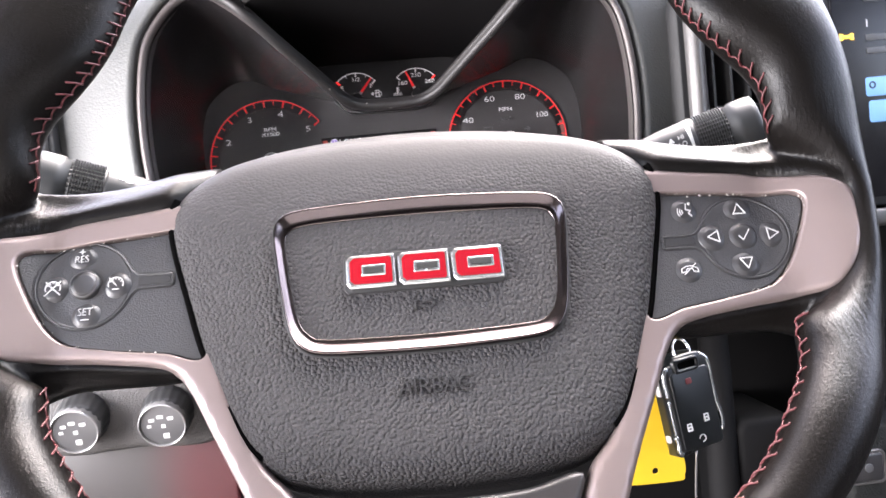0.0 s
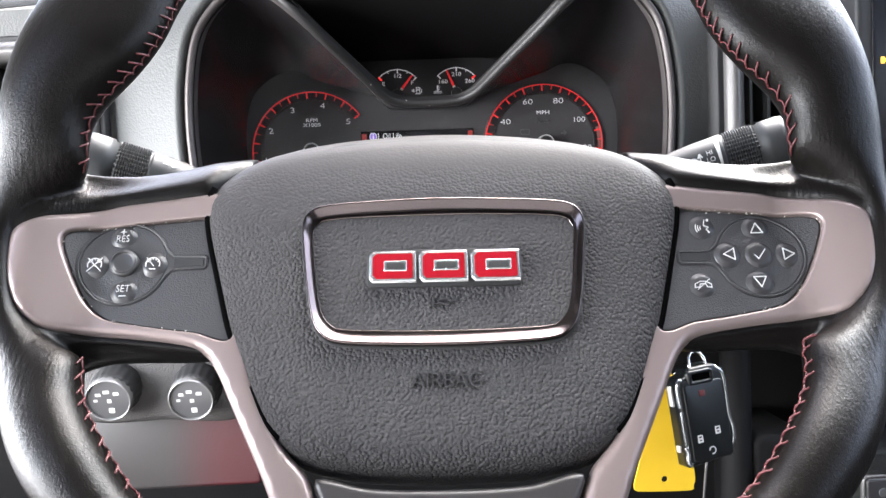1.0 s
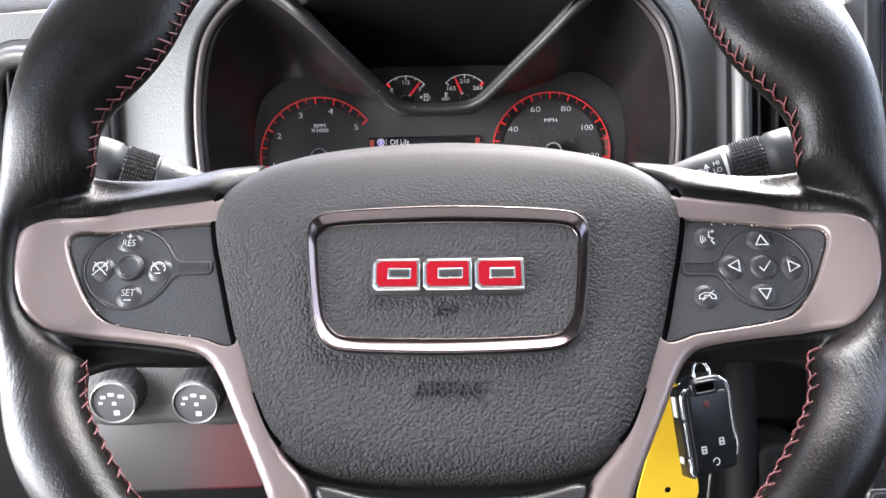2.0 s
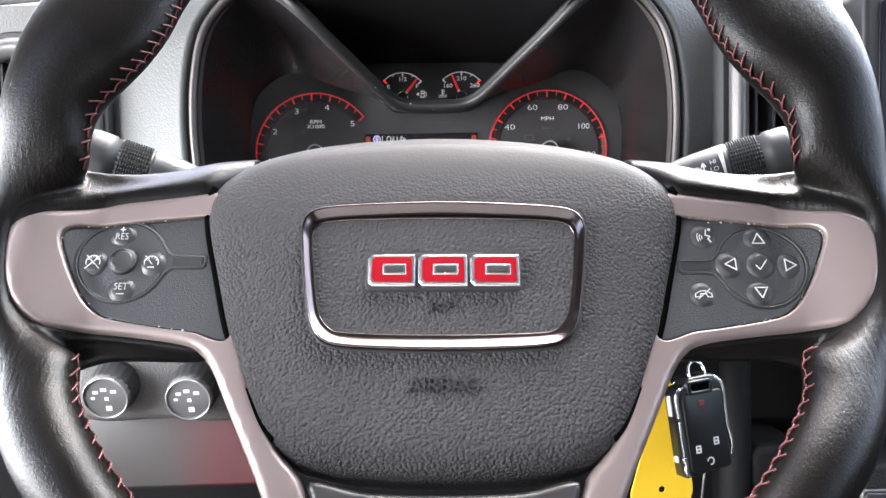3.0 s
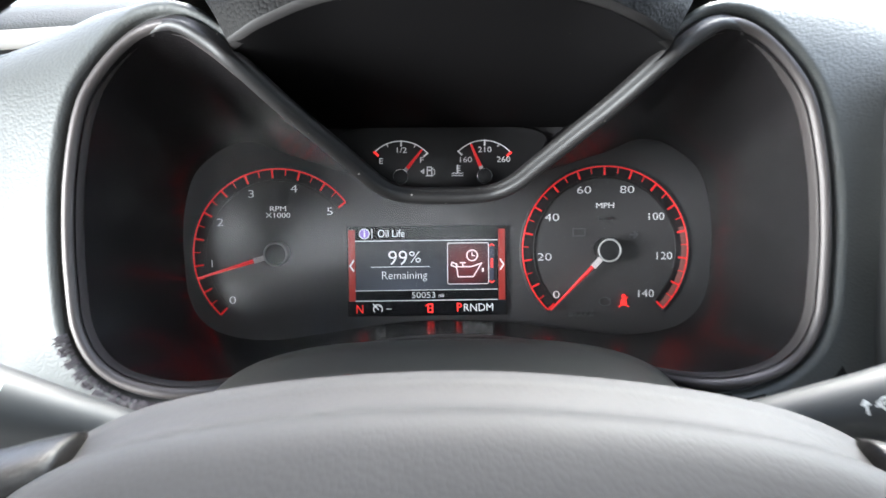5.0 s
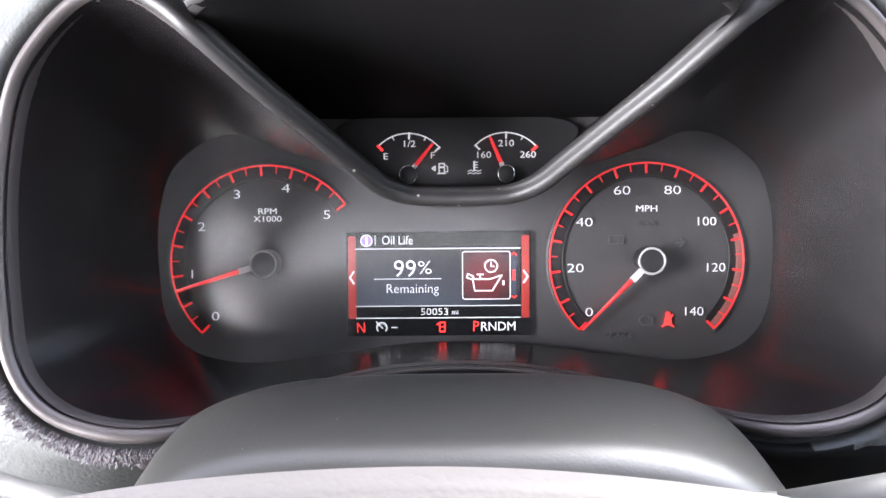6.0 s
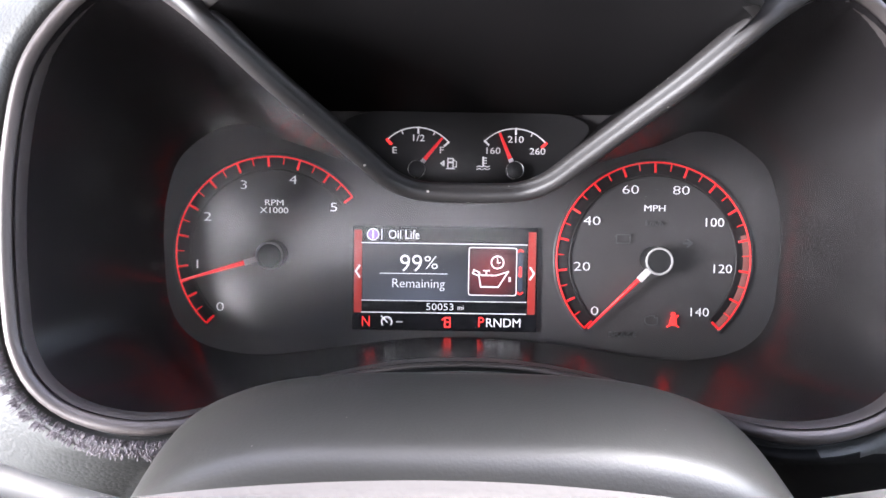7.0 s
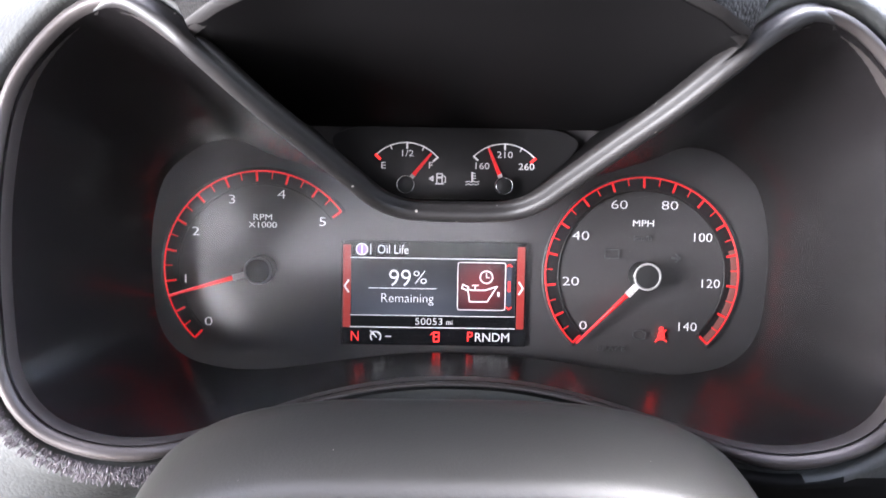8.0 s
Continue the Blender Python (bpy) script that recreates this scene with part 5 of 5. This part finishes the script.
tier(-0.72, 0.14, [(-0.0900, 0.0960), (-0.0860, 0.1015), (-0.0845, 0.1075), (-0.0815, 0.1090)], "dash_seam", M_SEAM, "dark groove under the dash edge", 0.11)
tier(-0.72, 0.14, [(-0.0945, 0.1030), (-0.0930, 0.1046), (-0.0905, 0.1040)], "dash_piping", M_PIPING, "thin pink seam along the panel edge", 0.11)
tier(-0.72, 1.30, [(-0.0815, 0.1070), (-0.0800, 0.1092), (-0.0740, 0.1118), (-0.0600, 0.1170), (-0.0500, 0.1230)], "dash_edge", M_DASHPALE, "grey rolled dash edge", 0.11)
tier(-0.72, 1.30, [(-0.0500, 0.1222), (-0.0490, 0.1240), (-0.0360, 0.1355), (-0.0300, 0.1385)], "dash_strip", M_BEIGE, "pale beige strip along the upper dash", 0.06)
tier(-0.72, 1.30, [(-0.0305, 0.1372), (-0.0270, 0.1415), (-0.0050, 0.1550), (0.0300, 0.1690), (0.10, 0.1800), (0.30, 0.1800), (0.62, 0.1550), (0.88, 0.0900)], "dash_top", M_DASHTOP, "charcoal dash top", 0.05)
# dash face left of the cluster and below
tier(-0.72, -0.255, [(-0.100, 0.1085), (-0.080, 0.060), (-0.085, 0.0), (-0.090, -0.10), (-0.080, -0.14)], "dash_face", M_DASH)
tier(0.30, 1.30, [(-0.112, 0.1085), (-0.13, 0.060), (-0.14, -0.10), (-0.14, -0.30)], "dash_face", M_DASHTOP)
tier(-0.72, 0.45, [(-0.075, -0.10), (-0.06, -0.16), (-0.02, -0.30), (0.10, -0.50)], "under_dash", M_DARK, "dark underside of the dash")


# air vents
def vent(x0, x1, z0, z1, y, name, label):
    v = thing(name, label, "air vent")
    cx, cz, w, h = (x0 + x1) / 2, (z0 + z1) / 2, x1 - x0, z1 - z0
    part("vent_trim", frame_ring(rounded(w, h, 0.030, cx, cz, 10), rounded(w - 0.028, h - 0.028, 0.017, cx, cz, 10), y - 0.004, y + 0.03, 0.006, 9), M_SATIN, v, "satin silver surround")
    part("vent_gasket", frame_ring(rounded(w + 0.009, h + 0.009, 0.034, cx, cz, 10), rounded(w - 0.002, h - 0.002, 0.030, cx, cz, 10), y + 0.004, y + 0.03), M_SEAM, v)
    part("vent_box", slab(rounded(w - 0.024, h - 0.024, 0.014, cx, cz, 8), y + 0.035, y + 0.04, 0.001), M_SEAM, v)
    for k in range(5):
        x = x0 + 0.02 + (w - 0.04) * k / 4
        part("slat", block(x - 0.0010, x + 0.0010, y + 0.004, y + 0.028, z0 + 0.016, z1 - 0.016, 0.0004), M_RUBBER, v)
    for k in range(3):
        z = z0 + 0.03 + (h - 0.06) * k / 2
        part("slat", block(x0 + 0.014, x1 - 0.014, y + 0.012, y + 0.030, z - 0.0010, z + 0.0010, 0.0004), M_RUBBER, v)
    part("thumb_wheel", disc(x1 - 0.022, cz, 0.006, y - 0.001, y + 0.02, 0.001, 20), M_CHROME, v)
    return v


vent(0.2085, 0.3010, -0.100, 0.0980, -0.160, "air_vent", "dash air vent with a satin silver surround and black slats")
vent(-0.335, -0.2440, -0.100, 0.0780, -0.132, "air_vent", "outer dash air vent with a satin silver surround and black slats")

# ---- column shroud with the ignition lock ----
col = thing("steering_column", "dark brown-black plastic steering column shroud", "steering column")
rings = []
for y, top, wid, low in ((-0.2360, -0.130, 0.095, -0.150), (-0.2300, -0.112, 0.109, -0.160), (-0.2240, -0.0920, 0.112, -0.165), (-0.2180, -0.0720, 0.113, -0.168), (-0.2130, -0.0590, 0.113, -0.170), (-0.2080, -0.0500, 0.113, -0.171), (-0.2035, -0.0456, 0.113, -0.172), (-0.1980, -0.0432, 0.113, -0.172), (-0.1880, -0.0405, 0.114, -0.172), (-0.1750, -0.0378, 0.115, -0.172), (-0.1600, -0.0350, 0.116, -0.172), (-0.1500, -0.0335, 0.116, -0.172), (-0.1420, -0.0345, 0.115, -0.171), (-0.1200, -0.0430, 0.108, -0.170), (-0.0600, -0.0600, 0.090, -0.165)):
    ring = []
    for a in np.linspace(0, 2 * math.pi, 96, endpoint=False):
        c, s = math.cos(a), math.sin(a)
        e = 2 / 3.3
        hz = (top - low) / 2
        zc = (top + low) / 2
        ring.append((-0.004 + wid * math.copysign(abs(c) ** e, c), y, zc + hz * math.copysign(abs(s) ** e, s)))
    rings.append(ring)
part("shroud", loft(rings, cap0=True, cap1=True), M_SHROUD, col, "dusty dark shroud")
part("hub_boss", tube([(-0.006, -0.36, -0.075), (-0.006, -0.25, -0.095)], 0.05, 32), M_SEAM, col)


# ---- stalks ----
def stalk(root, tip, name, label, side):
    root, tip = Vector(root), Vector(tip)
    ax = (tip - root).normalized()
    L = (tip - root).length
    away = Vector((0.0, 0.80, -0.60))
    away = (away - away.dot(ax) * ax).normalized()
    m = Matrix((away.cross(ax), away, ax)).transposed().to_4x4()
    m.translation = root
    st = thing(name, label, "stalk", m)
    circ = lambda z, r: [(r * math.cos(a), r * math.sin(a), z) for a in np.linspace(0, 2 * math.pi, 48, endpoint=False)]
    prof = [(0, 0.0080), (0.22 * L, 0.0090), (0.42 * L, 0.0112), (0.58 * L, 0.0136), (0.715 * L, 0.0146), (0.725 * L, 0.0144)]
    body = part("stalk_body", loft([circ(z, r) for z, r in prof], cap0=True, cap1=True), M_STALK, st)
    part("stalk_boot", loft([circ(-0.055, 0.0095), circ(-0.004, 0.0085), circ(0.001, 0.0078)], cap0=True, cap1=True), M_RUBBER, st)
    part("stalk_joint", loft([circ(0.724 * L, 0.0139), circ(0.734 * L, 0.0139)]), M_SEAM, st)
    knurl = lambda z, r: [((r - (0.0008 if j % 2 else 0)) * math.cos(math.pi * j / 36), (r - (0.0008 if j % 2 else 0)) * math.sin(math.pi * j / 36), z) for j in range(72)]
    grip = [knurl(0.733 * L, 0.0142)] + [knurl(0.738 * L + 0.122 * L * k / 23, 0.0151 - (0.0009 if k % 2 else 0)) for k in range(24)] + [knurl(0.866 * L, 0.0142)]
    part("ribbed_grip", loft(grip, cap0=True, cap1=True), M_RUBBER, st, "ribbed rotating grip", smooth=False)
    part("end_cap", loft([circ(0.866 * L, 0.0138), circ(0.886 * L, 0.0138), circ(0.889 * L, 0.0147), (circ(0.92 * L, 0.0149)), circ(0.970 * L, 0.0150), circ(0.990 * L, 0.0145), circ(1.0 * L, 0.0122)], cap0=True, cap1=True), M_STALK, st)
    return st, body, L, lambda z: np.interp(z, [q[0] for q in prof], [q[1] for q in prof])


def on_stalk(body, strokes, zc, around, radius, side, width=0.0008):
    """Printed strokes on the round face: (along, up) in metres from the middle zc metres out, turned round the axis by degrees."""
    ic = bmesh.new()
    for line, closed in strokes:
        ends = line + line[:1] if closed else line
        line = [(p[0] + (q[0] - p[0]) * k / 6, p[1] + (q[1] - p[1]) * k / 6) for p, q in zip(ends, ends[1:]) for k in range(6)] + ([] if closed else [ends[-1]])
        stroke([(-b, side * a) for a, b in line], 0.0, width, 0.0002, closed, bm=ic)
    for v in ic.verts:
        up, lift = -v.co.x, -v.co.y
        ang = radians(around) + up / radius(zc)
        r = radius(v.co.z + zc) + 0.0001 + lift
        v.co = Vector((-side * r * math.sin(ang), -r * math.cos(ang), v.co.z + zc))
    return part("printed_symbol", ic, M_ICON, body, smooth=False)


def letters_on_stalk(body, text, size, zc, up, radius, side):
    ob = word(text, size, 0, 0, 0, M_ICON, body, "printed_lettering", 0.0001, 1.0)
    for v in ob.data.vertices:
        a, b, lift = v.co.x, v.co.z, -v.co.y
        ang = (up + b) / radius(zc)
        r = radius(zc + side * a) + 0.0002 + lift
        v.co = Vector((-side * r * math.sin(ang), -r * math.cos(ang), zc + side * a))
    return ob


ws, wb, L, WR = stalk((0.0780, -0.240, -0.0540), (0.1945, -0.280, -0.0225), "wiper_stalk", "black wiper stalk with white printed symbols", 1)
ARROW = [(-0.0055, 0.0), (-0.0015, 0.0038), (-0.0015, 0.0017), (0.0040, 0.0017), (0.0040, -0.0017), (-0.0015, -0.0017), (-0.0015, -0.0038)]
FAN = [(-0.0034, 0.0012), (-0.0010, 0.0030), (0.0018, 0.0030), (0.0036, 0.0012), (0.0010, -0.0024), (-0.0010, -0.0024)]
on_stalk(wb, [(FAN, True), ([(-0.0026, -0.0005), (0.0000, -0.0048)], False)], 0.578 * L, -29, WR, 1)
on_stalk(wb, [([(-0.0048, -0.0020), (-0.0048, 0.0020)], False), ([(-0.0058, 0.0010), (-0.0048, 0.0022), (-0.0038, 0.0010)], False), ([(p[0] * 0.8 + 0.0012, p[1] * 0.7) for p in FAN], True), ([(-0.002, 0.0), (0.0036, 0.0012)], False)], 0.455 * L, -21, WR, 1)
on_stalk(wb, [([(-0.0020, 0.0060), (-0.0020, -0.0110)], False), ([(-0.0032, 0.0042), (-0.0020, 0.0064), (-0.0008, 0.0042)], False)], 0.632 * L, -35, WR, 1, 0.0008)
for k, text in enumerate(("HI", "LO", "INT", "OFF")):
    letters_on_stalk(wb, text, 0.0026, 0.660 * L, -0.0030 - 0.0042 * k, WR, 1)
on_stalk(wb, [([(w, 0.0120), (0.0, -0.0090)], False) for w in (-0.0011, -0.0004, 0.0004, 0.0011)], 0.700 * L, -25, WR, 1, 0.0008)

ts, tb, L, TR = stalk((-0.0860, -0.237, -0.0590), (-0.2000, -0.273, -0.0170), "turn_signal_stalk", "black turn signal stalk with white printed symbols", -1)
FILLED = [([(a * f, b * f) for a, b in ARROW], True) for f in (0.85, 0.6, 0.32)]
on_stalk(tb, FILLED, 0.695 * L, -46, TR, -1, 0.0011)
on_stalk(tb, [([(-a, b) for a, b in line], True) for line, _ in FILLED], 0.620 * L, -46, TR, -1, 0.0011)
on_stalk(tb, [([(0, -0.003), (0, 0.003)], False), ([(-0.001, 0.0018), (0, 0.003), (0.001, 0.0018)], False)], 0.560 * L, -46, TR, -1)
on_stalk(tb, [(arc(0.0012, 0, 0.0024, -90, 90, 8), True), ([(-0.0040, 0.0016), (-0.0012, 0.0016)], False), ([(-0.0040, 0.0), (-0.0012, 0.0)], False), ([(-0.0040, -0.0016), (-0.0012, -0.0016)], False)], 0.645 * L, 14, TR, -1, 0.0007)
on_stalk(tb, [([(0, -0.0024), (0, 0.0024)], False), ([(0.0026, -0.0024), (0.0026, 0.0024)], False)], 0.570 * L, 12, TR, -1, 0.0008)

# ---- knob panel, lower trim ----
kp = thing("switch_panel", "grey plastic dash panel carrying two rotary knobs", "switch panel")
KY = -0.150
PAN = [(-0.262, -0.150), (-0.250, -0.1435), (-0.220, -0.1440), (-0.150, -0.1560), (-0.148, -0.2000), (-0.205, -0.2005), (-0.262, -0.1965)]
part("panel_plate", slab(curve(PAN, 70, True), KY + 0.004, KY + 0.030, 0.006), M_PANEL, kp)
part("lower_trim", slab(rounded(0.135, 0.056, 0.004, -0.209, -0.2310), KY + 0.028, KY + 0.045, 0.003), M_REDREFLECT, kp, "grey-brown lower trim with a red reflection painted in")


def knob(x, z, name, label):
    k = thing(name, label, "knob", Matrix.Translation((x, KY + 0.002, z)) @ Matrix.Rotation(radians(15), 4, "X"), group="rotary knobs")
    body = []
    for y, r in ((0.010, 0.0180), (-0.001, 0.0176), (-0.009, 0.0168), (-0.0140, 0.0158)):
        body.append([((r + (0.0002 * math.cos(20 * a))) * math.cos(a), y, (r + 0.0002 * math.cos(20 * a)) * math.sin(a)) for a in np.linspace(0, 2 * math.pi, 120, endpoint=False)])
    part("knob_body", loft(body, cap0=True, cap1=True), M_RUBBER, k)
    part("knob_rim", frame_ring(arc(0, 0, 0.0160, 0, 354, 60), arc(0, 0, 0.0144, 0, 354, 60), -0.0185, -0.012, 0.0012, 7), M_KNOBRIM, k, "pale rim")
    part("knob_face", disc(0, 0, 0.0146, -0.0168, -0.012, 0.0006, 40), M_KNOBFACE, k)
    ic = bmesh.new()
    for px, pz, w, h in ((-0.0066, 0.0042, 0.0022, 0.0022), (-0.0008, 0.0062, 0.0026, 0.0024), (0.0058, 0.0046, 0.0024, 0.0024), (-0.0088, -0.0002, 0.0016, 0.0018), (0.0006, -0.0008, 0.0012, 0.0026), (0.0014, -0.0082, 0.0018, 0.0036)):
        stroke([(px - w / 2, pz), (px + w / 2, pz)], -0.0168, h, 0.0003, bm=ic)
    part("marking", ic, M_ICON, k, smooth=False)
    return k


knob(-0.2365, -0.1742, "rotary_knob", "black rotary knob with a pale rim and white symbols")
knob(-0.1795, -0.1768, "rotary_knob", "black rotary knob with a pale rim and white symbols")

# ---- ignition lock, key fob and tag ----
lock = thing("ignition_lock", "black ignition lock barrel on the column shroud", "ignition lock")
part("barrel", tube([(0.095, -0.215, -0.118), (0.138, -0.250, -0.126)], 0.0165, 32), M_SEAM, lock)
part("lock_ring", tube([(0.138, -0.250, -0.126), (0.142, -0.2535, -0.1268)], 0.0145, 32), M_RUBBER, lock)

FOB = Matrix.Translation((0.1452, -0.268, -0.1775)) @ Matrix.Rotation(radians(14), 4, "Z") @ Matrix.Rotation(radians(-5), 4, "Y") @ Matrix.Rotation(radians(-6), 4, "X")
fob = thing("key_fob", "glossy black remote key fob with chrome corners hanging from the ignition", "key fob", FOB)
FO = [(-0.0158, 0.0165), (-0.0140, 0.0205), (-0.0085, 0.0222), (-0.0065, 0.0258), (0.0085, 0.0262), (0.0125, 0.0240), (0.0150, 0.0195), (0.0156, 0.0150), (0.0156, 0.0), (0.0150, -0.0225), (0.0125, -0.0275), (-0.0130, -0.0305), (-0.0155, -0.0270), (-0.0160, 0.0)]
part("fob_shell", slab(curve(FO, 90, True), -0.0055, 0.0075, 0.0025), M_FOB, fob)
part("fob_face", slab(rounded(0.0270, 0.0455, 0.0030, 0.0003, -0.0055), -0.0062, -0.004, 0.0008), M_FOB, fob)
part("slot_lip", frame_ring(rounded(0.0172, 0.0084, 0.0024, -0.0010, 0.0203), rounded(0.0122, 0.0040, 0.0014, -0.0006, 0.0203), -0.0072, -0.003, 0.0008), M_FOB, fob, "raised lip round the loop slot")
part("fob_slot", slab(rounded(0.0126, 0.0044, 0.0012, -0.0006, 0.0203), -0.0060, -0.004, 0.0004), M_GAP, fob)
RAILS = ([(-0.0128, 0.0202), (-0.0150, 0.0180), (-0.0158, 0.0130), (-0.0158, 0.0040)], [(-0.0157, 0.0020), (-0.0158, -0.0090), (-0.0156, -0.0180)], [(-0.0160, -0.0185), (-0.0152, -0.0225), (-0.0156, -0.0270), (-0.0140, -0.0296)], [(0.0098, 0.0240), (0.0138, 0.0212), (0.0154, 0.0160), (0.0152, 0.0060), (0.0152, -0.0050), (0.0166, -0.0120), (0.0164, -0.0175), (0.0148, -0.0225)])
for k, path in enumerate(RAILS):
    part("chrome_edge", tube([(x, -0.0042, z) for x, z in curve(path, 22)], 0.0009 if k == 1 else 0.0014, 10), M_RAIL, fob, "worn chrome edge rail")
for z, ln in ((0.0105, 0.0120), (-0.0205, 0.0040)):
    part("side_clip", slab(rounded(0.0016, ln, 0.0006, -0.0168, z), 0.0006, 0.0040, 0.0005), M_PALECLIP, fob, "pale side clip")
part("panic_mark", slab(rounded(0.0040, 0.0034, 0.0008, -0.0014, 0.0108), -0.0066, -0.005, 0.0002), material("dull_red_print", (0.10, 0.010, 0.010), 0.5), fob)
for x, z in ((-0.0072, -0.0155), (0.0050, -0.0125)):
    bm = stroke([(x - 0.0013, z - 0.0012), (x + 0.0013, z - 0.0012), (x + 0.0013, z + 0.0006), (x - 0.0013, z + 0.0006)], -0.0064, 0.0009, 0.0002, True)
    stroke([(x - 0.0013, z + 0.0008), (x - 0.0013, z + 0.0024), (x + 0.0013, z + 0.0024), (x + 0.0013, z + 0.0008)], -0.0064, 0.0007, 0.0002, bm=bm)
    part("lock_mark", bm, M_ICON, fob, smooth=False)
part("start_mark", stroke(arc(-0.0003, -0.0228, 0.0020, -100, 170, 14), -0.0064, 0.0006, 0.0002), M_ICON, fob, smooth=False)
ring = thing("key_ring", "steel split ring joining the fob to the ignition key", "key ring")
part("ring_wire", tube([(0.1440 + 0.0048 * math.cos(a), -0.266 + 0.003 * math.sin(a), -0.1500 + 0.0062 * math.sin(a)) for a in np.linspace(0, 2 * math.pi, 40, endpoint=False)], 0.0010, 8, True), M_SILVER, ring)
part("key_head", slab(rounded(0.0200, 0.0100, 0.003, 0.1400, -0.1385), -0.2640, -0.2600, 0.0008), M_FOB, ring)

tag = thing("key_tag", "plain yellow key tag with a punched hole behind the fob", "key tag")
TAG = [(0.1300, -0.1650), (0.1375, -0.1650), (0.1485, -0.2200), (0.1480, -0.2320), (0.1455, -0.2345), (0.1140, -0.2335), (0.1115, -0.2310), (0.1120, -0.2240)]
part("tag_card", pierced(curve(TAG, 80, True), arc(0.1300, -0.2266, 0.0020, 0, 350, 36), -0.2455, -0.2443, 0.0002, 0.0002), M_YELLOW, tag, smooth=False)
part("tag_wire", tube(curve([(0.1340, -0.2450, -0.1665), (0.1385, -0.250, -0.158), (0.1425, -0.264, -0.1560)], 12), 0.0007, 6), M_SILVER, tag)
part("cord_strand", tube(curve([(0.1520, -0.258, -0.2120), (0.1505, -0.256, -0.235), (0.1480, -0.255, -0.275)], 14), 0.0007, 6), M_SATIN, ring, "thin pale cord")

# ---- centre screen and console, to the passenger side ----
cs = thing("centre_screen", "centre dash touch screen showing a dark radio page", "touch screen")
part("screen_frame", slab(rounded(0.240, 0.175, 0.006, 0.4080, 0.005), -0.188, -0.12, 0.003), M_RUBBER, cs)
scr = part("screen_glass", slab(rounded(0.222, 0.160, 0.003, 0.4095, 0.004), -0.1895, -0.18, 0.0005), M_SCREEN, cs, "dark glossy screen")
bm = slab(rounded(0.0075, 0.0022, 0.0006, 0.3090, 0.0350), -0.1902, -0.1896, 0.0001)
slab(rounded(0.0026, 0.0046, 0.0006, 0.3052, 0.0350), -0.1902, -0.1896, 0.0001, bm=bm)
slab(rounded(0.0026, 0.0046, 0.0006, 0.3128, 0.0350), -0.1902, -0.1896, 0.0001, bm=bm)
part("amber_mark", bm, M_AMBER, scr, "amber lit symbol")
word("1", 0.0050, 0.3240, -0.1902, 0.0430, M_GLOWWHITE, scr, "lettering", 0.0001, 1.0)
for w, x, z in ((0.030, 0.3380, 0.0335), (0.030, 0.3380, 0.0245), (0.020, 0.333, 0.060)):
    part("text_bar", slab(rounded(w, 0.0042, 0.0004, x, z), -0.1902, -0.1896, 0.0001), M_DIM, scr)
for x, z in ((0.3310, 0.0000), (0.3560, 0.0000), (0.3810, 0.0000)):
    key = part("screen_key", slab(rounded(0.0210, 0.0130, 0.002, x, z), -0.1902, -0.1896, 0.0002), M_SCREENBLUE, scr, "lit blue screen key")
    part("key_symbol", stroke(arc(x - 0.006, z + 0.001, 0.0020, 0, 340, 16), -0.1903, 0.0010, 0.0002, True), M_SCREEN, key, smooth=False)
part("screen_band", slab(rounded(0.060, 0.0150, 0.002, 0.3520, -0.0170), -0.1902, -0.1896, 0.0002), M_SCREENBLUE, scr)
part("lower_trim_bar", slab(rounded(0.240, 0.012, 0.004, 0.4080, -0.0900), -0.196, -0.13, 0.003), M_SATIN, cs, "satin silver trim bar")
con = thing("centre_console", "grey lower console panel with push buttons", "console")
part("console_panel", slab(rounded(0.250, 0.110, 0.006, 0.4150, -0.2900), -0.190, -0.12, 0.004), M_DASHTOP, con)
for k in range(5):
    x = 0.3010 + 0.034 * k
    bt = part("push_button", slab(rounded(0.0230, 0.0200, 0.003, x, -0.2640), -0.1935, -0.188, 0.0018), M_BUTTON, con)
    part("button_frame", frame_ring(rounded(0.0265, 0.0235, 0.004, x, -0.2640), rounded(0.0235, 0.0205, 0.003, x, -0.2640), -0.1925, -0.188), M_SATIN, con)
    part("button_mark", disc(x, -0.2640, 0.0032, -0.1939, -0.193, 0.0003, 20), M_DIM, bt)
post = thing("console_side", "dark curved side of the console beyond the steering column", "console")
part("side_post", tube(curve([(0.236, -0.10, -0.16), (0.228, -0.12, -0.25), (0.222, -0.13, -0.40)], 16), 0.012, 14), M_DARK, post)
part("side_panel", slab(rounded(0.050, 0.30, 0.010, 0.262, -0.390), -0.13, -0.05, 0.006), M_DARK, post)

# ---- door mirror outside the open door ----
mir = thing("door_mirror", "grey door mirror housing with a red body edge outside", "door mirror")
part("mirror_housing", slab(curve([(-0.90, 0.33), (-0.78, 0.305), (-0.705, 0.20), (-0.72, 0.13), (-0.92, 0.11), (-0.98, 0.20)], 60, True), 0.60, 0.72, 0.03), M_PILLAR, mir)
door = thing("front_door", "red outer panel edge of the open front door", "door")
part("door_panel", slab(rounded(0.40, 0.80, 0.03, -0.98, -0.34), 0.62, 0.74, 0.02), M_REDPAINT, door)
